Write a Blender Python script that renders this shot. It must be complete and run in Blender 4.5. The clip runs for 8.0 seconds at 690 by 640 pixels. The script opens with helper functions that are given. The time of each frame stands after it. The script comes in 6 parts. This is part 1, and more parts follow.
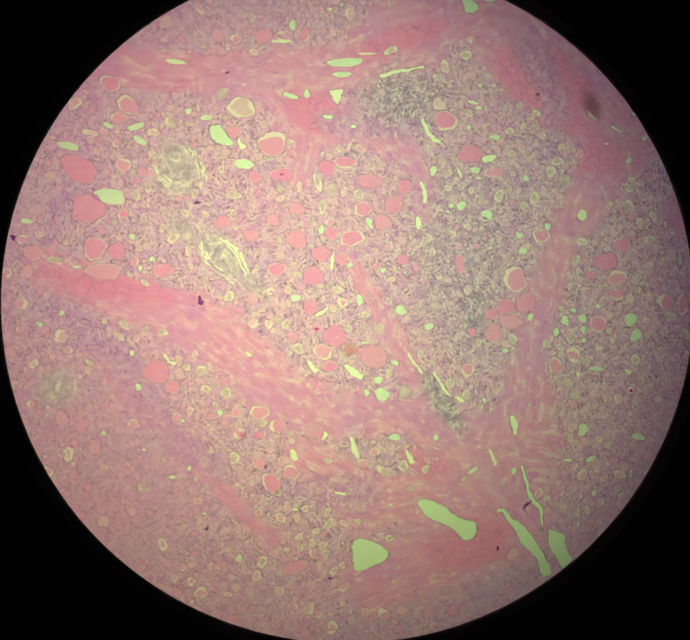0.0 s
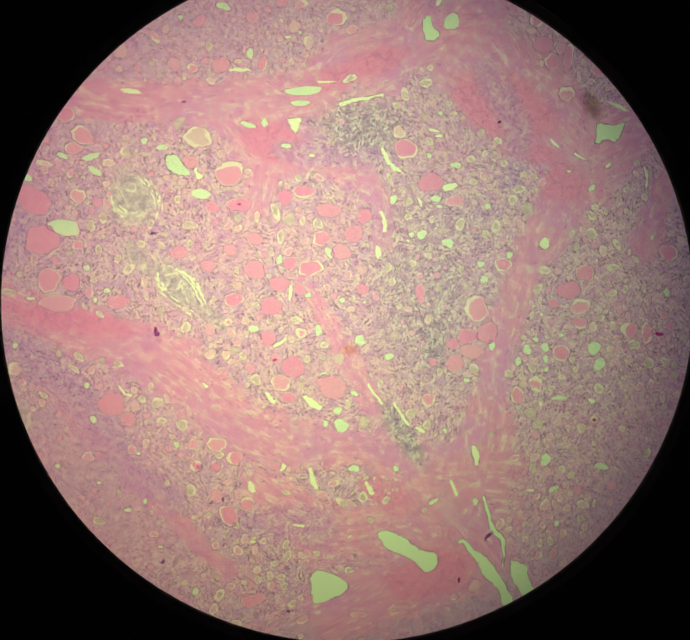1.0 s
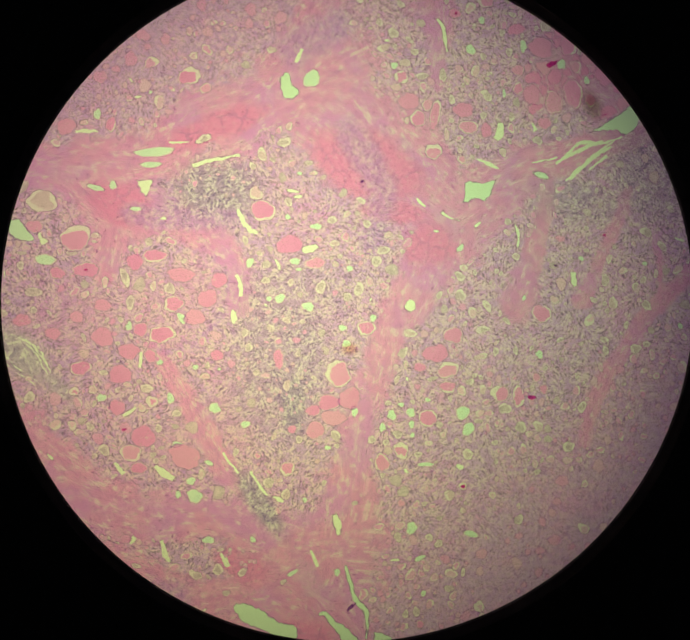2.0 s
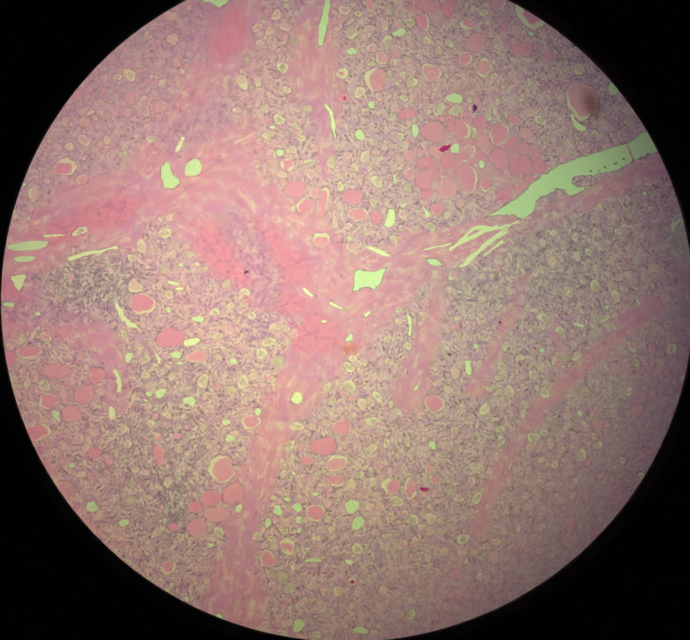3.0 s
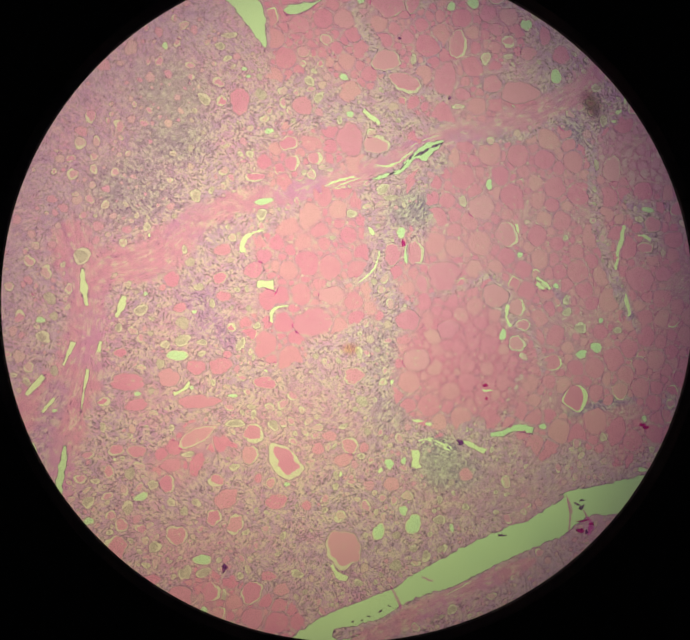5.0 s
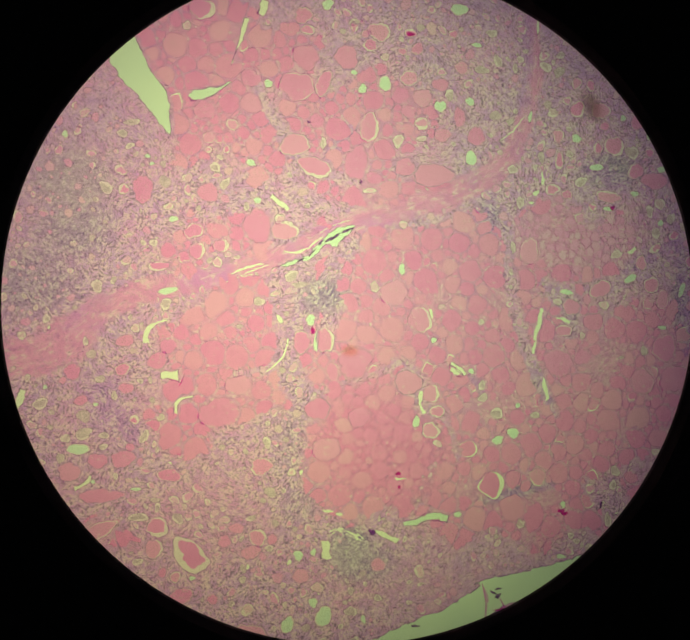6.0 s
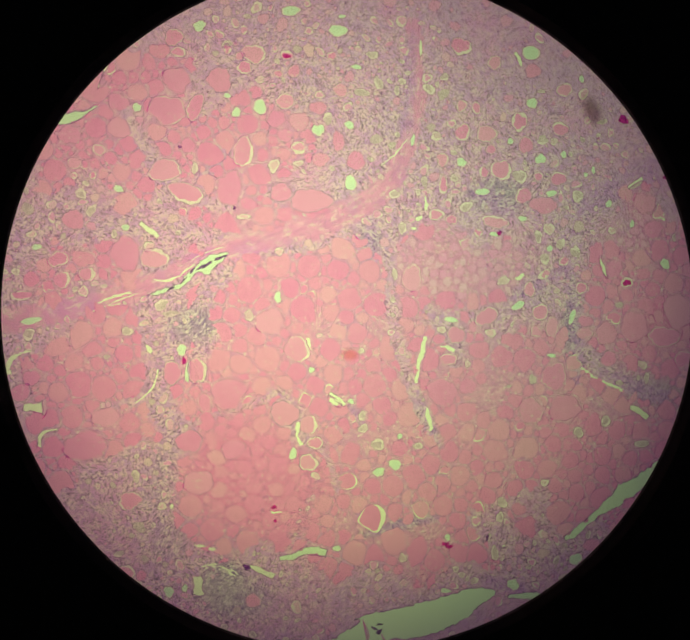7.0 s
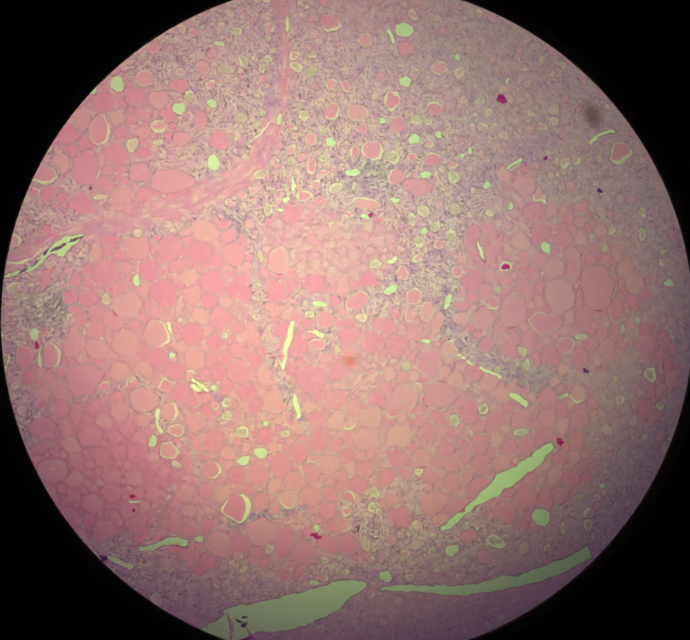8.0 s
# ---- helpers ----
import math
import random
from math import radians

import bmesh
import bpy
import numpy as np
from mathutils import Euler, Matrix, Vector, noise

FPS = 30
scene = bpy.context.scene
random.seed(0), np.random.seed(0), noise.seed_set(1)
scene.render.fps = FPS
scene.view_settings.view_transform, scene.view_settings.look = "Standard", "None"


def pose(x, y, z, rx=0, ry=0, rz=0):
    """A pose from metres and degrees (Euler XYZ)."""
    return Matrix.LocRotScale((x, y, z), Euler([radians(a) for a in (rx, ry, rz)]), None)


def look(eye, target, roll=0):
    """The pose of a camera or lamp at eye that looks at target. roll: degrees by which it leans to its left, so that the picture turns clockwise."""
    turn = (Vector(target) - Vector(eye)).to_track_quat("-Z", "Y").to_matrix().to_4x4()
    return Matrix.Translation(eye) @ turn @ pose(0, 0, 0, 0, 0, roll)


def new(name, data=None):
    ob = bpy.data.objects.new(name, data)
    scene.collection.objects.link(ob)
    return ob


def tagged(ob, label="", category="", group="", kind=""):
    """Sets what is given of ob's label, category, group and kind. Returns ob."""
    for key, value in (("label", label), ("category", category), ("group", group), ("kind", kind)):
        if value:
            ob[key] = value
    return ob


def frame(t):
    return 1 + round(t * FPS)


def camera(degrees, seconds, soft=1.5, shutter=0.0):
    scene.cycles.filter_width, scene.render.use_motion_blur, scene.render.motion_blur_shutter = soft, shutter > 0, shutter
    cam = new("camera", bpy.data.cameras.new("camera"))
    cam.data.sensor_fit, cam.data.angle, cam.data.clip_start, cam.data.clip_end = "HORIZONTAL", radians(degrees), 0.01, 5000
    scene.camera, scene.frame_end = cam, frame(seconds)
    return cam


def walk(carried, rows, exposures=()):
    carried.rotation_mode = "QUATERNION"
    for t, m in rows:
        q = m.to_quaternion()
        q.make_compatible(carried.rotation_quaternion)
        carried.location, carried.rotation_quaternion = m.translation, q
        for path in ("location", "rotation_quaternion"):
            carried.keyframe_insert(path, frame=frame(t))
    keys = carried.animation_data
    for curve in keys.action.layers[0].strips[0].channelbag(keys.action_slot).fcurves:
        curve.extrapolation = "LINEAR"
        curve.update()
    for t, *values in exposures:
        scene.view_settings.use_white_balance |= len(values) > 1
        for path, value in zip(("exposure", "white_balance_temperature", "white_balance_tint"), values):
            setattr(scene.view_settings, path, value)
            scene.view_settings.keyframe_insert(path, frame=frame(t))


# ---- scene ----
# A stained thyroid section on a glass slide, seen through a microscope's round field stop.
# All is enlarged a thousand times, as the optics show it: one metre stands for one millimetre on the slide.
# The plan of the tissue is in micrometres on the slide, x to the right and y away.
UM = 0.001
MM = 1.0

# ---- camera ----
cam = camera(64.4, 8.0, soft=1.9)
EYE = Vector((-0.4547, 0.0167, 3.9438)) * MM


def aim(t, dy):
    """The view down the tube, carried dy micrometres away from its first place."""
    return t, look(EYE + Vector((0, dy * UM, 0)), (0, dy * UM, 0), CAM_ROLL)


CAM_ROLL = 92.120
walk(cam, [aim(0.0, 0), aim(4.5, -10), aim(6.0, 10), aim(6.5, 25), aim(7.0, 45), aim(7.5, 80), aim(8.0, 100)],
     exposures=[(0.0, 0.02, 6500, 8), (0.6, 0.03, 6500, 10), (1.0, 0.08, 6500, 10), (1.4, 0.02, 6500, 10), (2.0, 0.0, 6500, 8), (3.5, -0.07, 6500, 8), (4.0, -0.02, 6500, 9), (4.5, 0.0, 6500, 10), (6.0, -0.09, 6500, 10), (6.5, -0.15, 6500, 9), (7.0, -0.03, 6500, 9), (8.0, 0.0, 6500, 6)])

# ---- world and lamp ----
world = bpy.data.worlds.new("dim_room")
world.use_nodes = True
world.node_tree.nodes["Background"].inputs[0].default_value = (0.9, 0.95, 1.0, 1)
world.node_tree.nodes["Background"].inputs[1].default_value = 0.02
scene.world = world

lamp_data = bpy.data.lights.new("condenser_lamp", "AREA")
lamp_data.shape, lamp_data.size = "DISK", 2.0 * MM
lamp_data.energy = 236.0
lamp_data.color = (0.925, 1.0, 0.405)
lamp = new("condenser_lamp", lamp_data)
lamp.matrix_world = look((-0.30 * MM, 0.46 * MM, -5.2 * MM), (-0.30 * MM, 0.46 * MM, 0))


# ---- materials ----
def nodes_of(name):
    m = bpy.data.materials.new(name)
    m.use_nodes = True
    t = m.node_tree
    t.nodes.clear()
    out = t.nodes.new("ShaderNodeOutputMaterial")
    return m, t, out


def link(t, a, b):
    t.links.new(a, b)


def noise_node(t, co, scale, detail=3.0, rough=0.55, stretch=None, turn=0.0):
    """Noise whose grains are about 1/scale metres wide."""
    if stretch:
        mp = t.nodes.new("ShaderNodeMapping")
        mp.inputs["Rotation"].default_value = (0, 0, turn)
        mp.inputs["Scale"].default_value = stretch
        link(t, co, mp.inputs[0])
        co = mp.outputs[0]
    n = t.nodes.new("ShaderNodeTexNoise")
    n.inputs["Scale"].default_value = scale
    n.inputs["Detail"].default_value = detail
    n.inputs["Roughness"].default_value = rough
    link(t, co, n.inputs["Vector"])
    return n.outputs["Fac"]


def ramp(t, fac, stops):
    r = t.nodes.new("ShaderNodeValToRGB")
    e = r.color_ramp.elements
    while len(e) < len(stops):
        e.new(0.5)
    for el, (p, c) in zip(e, stops):
        el.position, el.color = p, (*c, 1)
    link(t, fac, r.inputs[0])
    return r.outputs[0]


def mixc(t, fac, a, b, mode="MIX"):
    n = t.nodes.new("ShaderNodeMix")
    n.data_type, n.blend_type = "RGBA", mode
    for sock, v in ((n.inputs[0], fac), (n.inputs[6], a), (n.inputs[7], b)):
        if isinstance(v, (int, float)):
            sock.default_value = v
        elif isinstance(v, tuple):
            sock.default_value = (*v, 1)
        else:
            link(t, v, sock)
    return n.outputs[2]


def span(t, v, a, b, c=0.0, d=1.0):
    n = t.nodes.new("ShaderNodeMapRange")
    n.interpolation_type = "SMOOTHSTEP"
    for i, x in enumerate((a, b, c, d)):
        n.inputs[1 + i].default_value = x
    link(t, v, n.inputs[0])
    return n.outputs[0]


def mul(t, a, b, op="MULTIPLY"):
    n = t.nodes.new("ShaderNodeMath")
    n.operation = op
    for i, v in enumerate((a, b)):
        if isinstance(v, (int, float)):
            n.inputs[i].default_value = v
        else:
            link(t, v, n.inputs[i])
    return n.outputs[0]


def attr(t, name):
    n = t.nodes.new("ShaderNodeAttribute")
    n.attribute_name = name
    return n.outputs["Fac"]


def coords(t):
    return t.nodes.new("ShaderNodeTexCoord").outputs["Object"]


def finish_stain(t, out, colour):
    """Light passes through the stained tissue and takes on its colour."""
    b = t.nodes.new("ShaderNodeBsdfTransparent")
    link(t, colour, b.inputs[0])
    link(t, b.outputs[0], out.inputs[0])


def shifted(t, co, dx):
    mp = t.nodes.new("ShaderNodeMapping")
    mp.inputs["Location"].default_value = (dx, dx * 0.7, 0)
    link(t, co, mp.inputs[0])
    return mp.outputs[0]


def stain(name, c1, c2, grain, spread=0.0, base=None, flecks=0.0):
    """Two shades of one dye in grains of that many micrometres; spread varies it from piece to piece, towards base."""
    m, t, out = nodes_of(name)
    co = coords(t)
    n = noise_node(t, co, 1 / (grain * UM), 3.0)
    col = ramp(t, n, [(0.33, c1), (0.67, c2)])
    if spread:
        info = t.nodes.new("ShaderNodeObjectInfo")
        geo = t.nodes.new("ShaderNodeNewGeometry")
        r = t.nodes.new("ShaderNodeMath")
        r.operation = "FRACT"
        link(t, mul(t, info.outputs["Random"], mul(t, geo.outputs["Random Per Island"], 3.7), "ADD"), r.inputs[0])
        if base:
            col = mixc(t, span(t, r.outputs[0], 0.55, 1.0), col, base)
        hs = t.nodes.new("ShaderNodeHueSaturation")
        hs.inputs["Value"].default_value = 1.0
        link(t, span(t, r.outputs[0], 0.0, 1.0, 1 + spread * 0.4, 1 - spread * 0.4), hs.inputs["Saturation"])
        link(t, col, hs.inputs["Color"])
        col = hs.outputs[0]
    if flecks:
        tiny = span(t, noise_node(t, shifted(t, co, 11.0), 1 / (24 * UM), 1.0, 0.5), 0.63, 0.69)
        there = span(t, noise_node(t, shifted(t, co, 4.0), 1 / (210 * UM), 2.0, 0.5), 0.42, 0.58)
        col = mixc(t, mul(t, mul(t, tiny, there), flecks), col, (1.0, 0.80, 1.0))
    finish_stain(t, out, col)
    return m


def strokes(t, co, grain, level, width, distort=1.0):
    """Curly strokes where a noise comes near a level: cell borders and shrinkage cracks."""
    n = t.nodes.new("ShaderNodeTexNoise")
    n.inputs["Scale"].default_value = 1 / (grain * UM)
    n.inputs["Detail"].default_value = 1.2
    n.inputs["Distortion"].default_value = distort
    link(t, co, n.inputs["Vector"])
    m = t.nodes.new("ShaderNodeMath")
    m.operation = "ABSOLUTE"
    link(t, mul(t, n.outputs["Fac"], level, "SUBTRACT"), m.inputs[0])
    return span(t, m.outputs[0], width * 0.3, width, 1.0, 0.0)


def fibrils(t, co, wave, angle, anisotropy=0.8):
    """Short wavy lines side by side, wave micrometres apart, running across an angle in radians."""
    g = t.nodes.new("ShaderNodeTexGabor")
    g.gabor_type = "2D"
    g.inputs["Scale"].default_value = 1 / (wave * 2.2 * UM)
    g.inputs["Frequency"].default_value = 2.2
    g.inputs["Anisotropy"].default_value = anisotropy
    link(t, angle, g.inputs[4])
    link(t, co, g.inputs[0])
    return g.outputs["Value"]


def tissue_material():
    m, t, out = nodes_of("stained_tissue")
    co = coords(t)
    fine = noise_node(t, co, 1 / (30 * UM), 2.5, 0.6)
    mid = noise_node(t, co, 1 / (85 * UM), 2.0, 0.5)
    wide = noise_node(t, co, 1 / (520 * UM), 2.5, 0.55)
    zone = noise_node(t, shifted(t, co, 5.0), 1 / (330 * UM), 2.0, 0.5)
    gaps = noise_node(t, shifted(t, co, 3.0), 1 / (70 * UM), 2.0, 0.5)
    # every bright crack has a dark border beside it
    angle = mul(t, attr(t, "swirl"), mul(t, noise_node(t, shifted(t, co, 9.0), 1 / (130 * UM), 1.0), 4.0), "ADD")
    drift = t.nodes.new("ShaderNodeTexNoise")
    drift.inputs["Scale"].default_value = 1 / (48 * UM)
    drift.inputs["Detail"].default_value = 1.0
    link(t, co, drift.inputs["Vector"])
    bent = t.nodes.new("ShaderNodeVectorMath")
    bent.operation = "MULTIPLY_ADD"
    bent.inputs[1].default_value = (60 * UM, 60 * UM, 0)
    link(t, drift.outputs["Color"], bent.inputs[0])
    link(t, co, bent.inputs[2])
    coarse, close = fibrils(t, bent.outputs[0], 31, angle, 0.6), fibrils(t, bent.outputs[0], 18, angle, 0.45)
    lines = mul(t, mul(t, coarse, 0.62), mul(t, close, 0.38), "ADD")
    curls = mul(t, strokes(t, co, 41, 0.50, 0.085), span(t, gaps, 0.40, 0.58))
    bright = mul(t, mul(t, span(t, lines, 0.555, 0.605), span(t, gaps, 0.36, 0.54)), mul(t, curls, 0.8), "MAXIMUM")
    borders = mul(t, strokes(t, co, 41, 0.40, 0.06), span(t, mid, 0.40, 0.60))
    dark = mul(t, mul(t, span(t, lines, 0.39, 0.46, 1.0, 0.0), span(t, mid, 0.34, 0.52, 0.35, 1.0)), mul(t, borders, 0.7), "MAXIMUM")
    sharp = mul(t, 1.0, mul(t, attr(t, "calm"), 0.75), "SUBTRACT")
    bright, dark = mul(t, bright, sharp), mul(t, dark, sharp)
    thin = strokes(t, shifted(t, co, 7.0), 120, 0.5, 0.05, 1.6)
    # lobules: pale cytoplasm, pink and grey-violet in turns
    lob = ramp(t, fine, [(0.30, (0.71, 0.385, 0.96)), (0.45, (0.81, 0.43, 1.0)), (0.58, (0.88, 0.475, 1.0)), (0.70, (0.96, 0.54, 1.0))])
    lob = mixc(t, mul(t, span(t, mid, 0.50, 0.62), 0.42), lob, (1, 0.45, 1))
    lob = mixc(t, mul(t, span(t, zone, 0.42, 0.62), 0.55), lob, (0.74, 0.45, 1))
    lob = mixc(t, mul(t, span(t, wide, 0.52, 0.68), 0.45), lob, (0.92, 0.37, 1))
    lob = mixc(t, mul(t, thin, 0.40), lob, (0.56, 0.27, 0.878))
    lob = mixc(t, mul(t, dark, 0.80), lob, (0.36, 0.225, 0.51))
    lob = mixc(t, mul(t, bright, 0.95), lob, (1.0, 0.71, 1.0))
    # crowded nuclei: grey-violet
    blue = ramp(t, fine, [(0.30, (0.42, 0.28, 0.62)), (0.50, (0.56, 0.38, 0.77)), (0.68, (0.74, 0.53, 0.93))])
    blue = mixc(t, mul(t, dark, 0.85), blue, (0.32, 0.19, 0.634))
    blue = mixc(t, mul(t, bright, 0.80), blue, (0.95, 0.82, 1))
    # colloid-rich stroma: rosy
    rosy = ramp(t, fine, [(0.30, (0.86, 0.36, 0.86)), (0.50, (0.93, 0.40, 0.89)), (0.70, (0.99, 0.47, 0.92))])
    rosy = mixc(t, mul(t, span(t, zone, 0.42, 0.62), 0.45), rosy, (0.80, 0.38, 0.93))
    rosy = mixc(t, mul(t, dark, 0.50), rosy, (0.54, 0.28, 0.74))
    rosy = mixc(t, mul(t, bright, 0.62), rosy, (1, 0.66, 0.96))
    specks = span(t, noise_node(t, shifted(t, co, 11.0), 1 / (24 * UM), 1.0, 0.5), 0.63, 0.69)
    rosy = mixc(t, mul(t, specks, 0.8), rosy, (1.0, 0.78, 1.0))
    lob = mixc(t, span(t, attr(t, "rosy"), 0.05, 0.95), lob, rosy)
    # fibrous bands: pink strands along the band, violet in places
    flow = t.nodes.new("ShaderNodeCombineXYZ")
    link(t, mul(t, attr(t, "along"), 0.20), flow.inputs[0])
    link(t, attr(t, "across"), flow.inputs[1])
    strands = noise_node(t, flow.outputs[0], 1 / (42 * UM), 3.0, 0.62)
    fib = ramp(t, strands, [(0.28, (0.80, 0.31, 0.87)), (0.42, (0.92, 0.365, 0.90)), (0.58, (0.97, 0.41, 0.92)), (0.72, (1.0, 0.52, 0.97))])
    fib = mixc(t, mul(t, span(t, wide, 0.47, 0.64), 0.70), fib, (0.84, 0.34, 1))
    fib = mixc(t, mul(t, span(t, zone, 0.54, 0.68), 0.45), fib, (0.8, 0.4, 0.976))
    fib = mixc(t, mul(t, dark, 0.26), fib, (0.5, 0.22, 0.805))
    fib = mixc(t, mul(t, bright, 0.26), fib, (1, 0.74, 1))
    slivers = mul(t, strokes(t, flow.outputs[0], 34, 0.5, 0.05, 0.4), span(t, gaps, 0.45, 0.59))
    fib = mixc(t, mul(t, slivers, 0.55), fib, (1, 0.8, 1))
    uneven = noise_node(t, co, 1 / (230 * UM), 4.0, 0.62)
    edge = mul(t, attr(t, "fibre"), mul(t, mul(t, uneven, 1.5), mul(t, fine, 0.4), "ADD"), "ADD")
    col = mixc(t, span(t, edge, 1.22, 1.62), lob, fib)
    col = mixc(t, span(t, attr(t, "cells"), 0.05, 0.95), col, blue)
    # loose pale green-yellow tissue
    pale = ramp(t, fine, [(0.30, (0.60, 0.44, 0.80)), (0.50, (0.73, 0.56, 0.88)), (0.68, (0.87, 0.72, 0.95))])
    pale = mixc(t, mul(t, dark, 0.35), pale, (0.5, 0.34, 0.732))
    hoops = noise_node(t, flow.outputs[0], 1 / (26 * UM), 2.0, 0.6)
    pale = mixc(t, mul(t, span(t, hoops, 0.36, 0.46, 1.0, 0.0), 0.65), pale, (0.46, 0.36, 0.70))
    pale = mixc(t, mul(t, span(t, hoops, 0.54, 0.64), 0.8), pale, (0.98, 0.92, 1))
    col = mixc(t, span(t, attr(t, "pale"), 0.05, 0.95), col, pale)
    # dense, deeply stained patches
    dense = mul(t, attr(t, "deep"), mul(t, mul(t, uneven, 0.8), mul(t, fine, 0.3), "ADD"), "ADD")
    thick = ramp(t, fine, [(0.30, (0.90, 0.27, 0.78)), (0.50, (0.97, 0.315, 0.81)), (0.70, (1.0, 0.36, 0.86))])
    mesh = t.nodes.new("ShaderNodeTexVoronoi")
    mesh.feature, mesh.voronoi_dimensions = "DISTANCE_TO_EDGE", "2D"
    mesh.inputs["Scale"].default_value = 1 / (120 * UM)
    link(t, bent.outputs[0], mesh.inputs["Vector"])
    web = mul(t, span(t, mesh.outputs["Distance"], 0.02, 0.09, 1.0, 0.0), span(t, uneven, 0.38, 0.58))
    thick = mixc(t, mul(t, web, 0.55), thick, (0.70, 0.26, 0.80))
    thick = mixc(t, mul(t, specks, 0.5), thick, (1.0, 0.62, 0.96))
    col = mixc(t, mul(t, span(t, dense, 0.80, 1.25), 0.9), col, thick)
    # violet seams and capillaries
    seam = mul(t, attr(t, "violet"), mul(t, mul(t, uneven, 0.9), mul(t, fine, 0.5), "ADD"), "ADD")
    dusk = ramp(t, fine, [(0.30, (0.58, 0.28, 0.903)), (0.50, (0.72, 0.35, 0.976)), (0.70, (0.86, 0.45, 0.976))])
    dusk = mixc(t, mul(t, dark, 0.8), dusk, (0.36, 0.2, 0.732))
    dusk = mixc(t, mul(t, bright, 0.75), dusk, (0.96, 0.74, 1))
    col = mixc(t, mul(t, span(t, seam, 0.95, 1.60), 0.66), col, dusk)
    finish_stain(t, out, col)
    return m


def glass_material():
    m, t, out = nodes_of("clear_glass")
    a = t.nodes.new("ShaderNodeBsdfTransparent")
    a.inputs[0].default_value = (0.985, 0.995, 0.985, 1)
    g = t.nodes.new("ShaderNodeBsdfGlossy")
    g.inputs["Roughness"].default_value = 0.02
    mx = t.nodes.new("ShaderNodeMixShader")
    mx.inputs[0].default_value = 0.02
    link(t, a.outputs[0], mx.inputs[1])
    link(t, g.outputs[0], mx.inputs[2])
    link(t, mx.outputs[0], out.inputs[0])
    return m


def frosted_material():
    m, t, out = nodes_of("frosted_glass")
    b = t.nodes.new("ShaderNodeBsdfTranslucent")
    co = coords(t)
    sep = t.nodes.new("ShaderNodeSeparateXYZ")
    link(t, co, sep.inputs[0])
    # the light's drift from warm left to dim green right, painted into the glass
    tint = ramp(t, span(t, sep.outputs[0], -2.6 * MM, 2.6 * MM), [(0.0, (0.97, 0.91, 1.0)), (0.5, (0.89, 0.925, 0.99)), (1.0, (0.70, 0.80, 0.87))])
    # the light's yellow cast towards the bottom is painted in as well
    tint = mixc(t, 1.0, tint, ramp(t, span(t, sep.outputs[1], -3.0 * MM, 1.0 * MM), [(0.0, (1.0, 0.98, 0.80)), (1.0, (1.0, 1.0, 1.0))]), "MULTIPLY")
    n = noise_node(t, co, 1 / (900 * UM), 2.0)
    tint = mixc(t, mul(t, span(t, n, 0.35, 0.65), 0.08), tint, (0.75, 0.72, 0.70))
    # the light's violet fall-off away from its centre, painted into the glass colour
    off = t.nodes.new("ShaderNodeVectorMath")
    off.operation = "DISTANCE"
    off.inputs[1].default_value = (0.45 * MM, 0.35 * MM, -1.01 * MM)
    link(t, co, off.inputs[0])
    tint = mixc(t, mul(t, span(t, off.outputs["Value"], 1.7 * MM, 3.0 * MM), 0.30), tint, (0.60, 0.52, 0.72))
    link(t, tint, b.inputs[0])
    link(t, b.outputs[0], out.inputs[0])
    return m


def paint_material(name, low, high):
    m, t, out = nodes_of(name)
    b = t.nodes.new("ShaderNodeBsdfPrincipled")
    n = noise_node(t, coords(t), 1 / (60 * UM), 3.0)
    link(t, ramp(t, n, [(0.3, low), (0.7, high)]), b.inputs["Base Color"])
    b.inputs["Roughness"].default_value = 0.85
    b.inputs["Specular IOR Level"].default_value = 0.1
    link(t, b.outputs[0], out.inputs[0])
    return m


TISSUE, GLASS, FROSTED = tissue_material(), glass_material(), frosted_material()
# violet shade for the unseen ring added over the lamp
SHADE_VIOLET = stain("violet_shading_glass", (0.40, 0.31, 0.66), (0.44, 0.35, 0.70), 900)
BLACK = paint_material("matt_black_paint", (0.010, 0.010, 0.011), (0.016, 0.016, 0.017))
LIP = paint_material("worn_metal_lip", (0.03, 0.03, 0.03), (0.07, 0.07, 0.075))
COLLOID = stain("pink_colloid", (0.96, 0.37, 0.87), (0.99, 0.41, 0.91), 80, 0.12, base=(0.98, 0.42, 0.91), flecks=0.5)
DROPS = stain("rosy_colloid", (0.96, 0.36, 0.85), (1.0, 0.40, 0.88), 60, 0.14, base=(0.98, 0.43, 0.88), flecks=0.45)
WALL = stain("follicle_wall", (0.52, 0.29, 0.70), (0.92, 0.53, 0.95), 34)
ROSY_WALL = stain("thin_rosy_wall", (0.70, 0.30, 0.76), (1.0, 0.48, 0.92), 70, flecks=1.0)
SOFT_DROPS = stain("faded_colloid", (0.94, 0.42, 0.93), (0.97, 0.49, 0.97), 50, 0.15, base=(0.93, 0.53, 0.96), flecks=0.3)
RIM = stain("lumen_rim", (0.44, 0.26, 0.60), (0.94, 0.58, 0.95), 34)
STRAND = stain("torn_strand", (1.0, 0.48, 0.92), (1.0, 0.60, 1.0), 30)
NUCLEUS = stain("violet_nucleus", (0.43, 0.27, 0.60), (0.68, 0.44, 0.82), 14, 0.15)
PIGMENT = stain("crimson_pigment", (0.6, 0.05, 0.366), (0.85, 0.12, 0.61), 12)
SOOT = stain("dark_grain", (0.16, 0.07, 0.293), (0.48, 0.22, 0.634), 14)
FLUID = stain("clear_fluid", (0.78, 0.89, 0.95), (0.88, 0.97, 0.97), 70)
MOUNT = stain("mounting_medium", (0.81, 0.94, 0.93), (0.85, 0.97, 0.94), 300)
FILM = stain("shrinkage_film", (0.96, 0.74, 1.0), (1.0, 0.86, 1.0), 60)
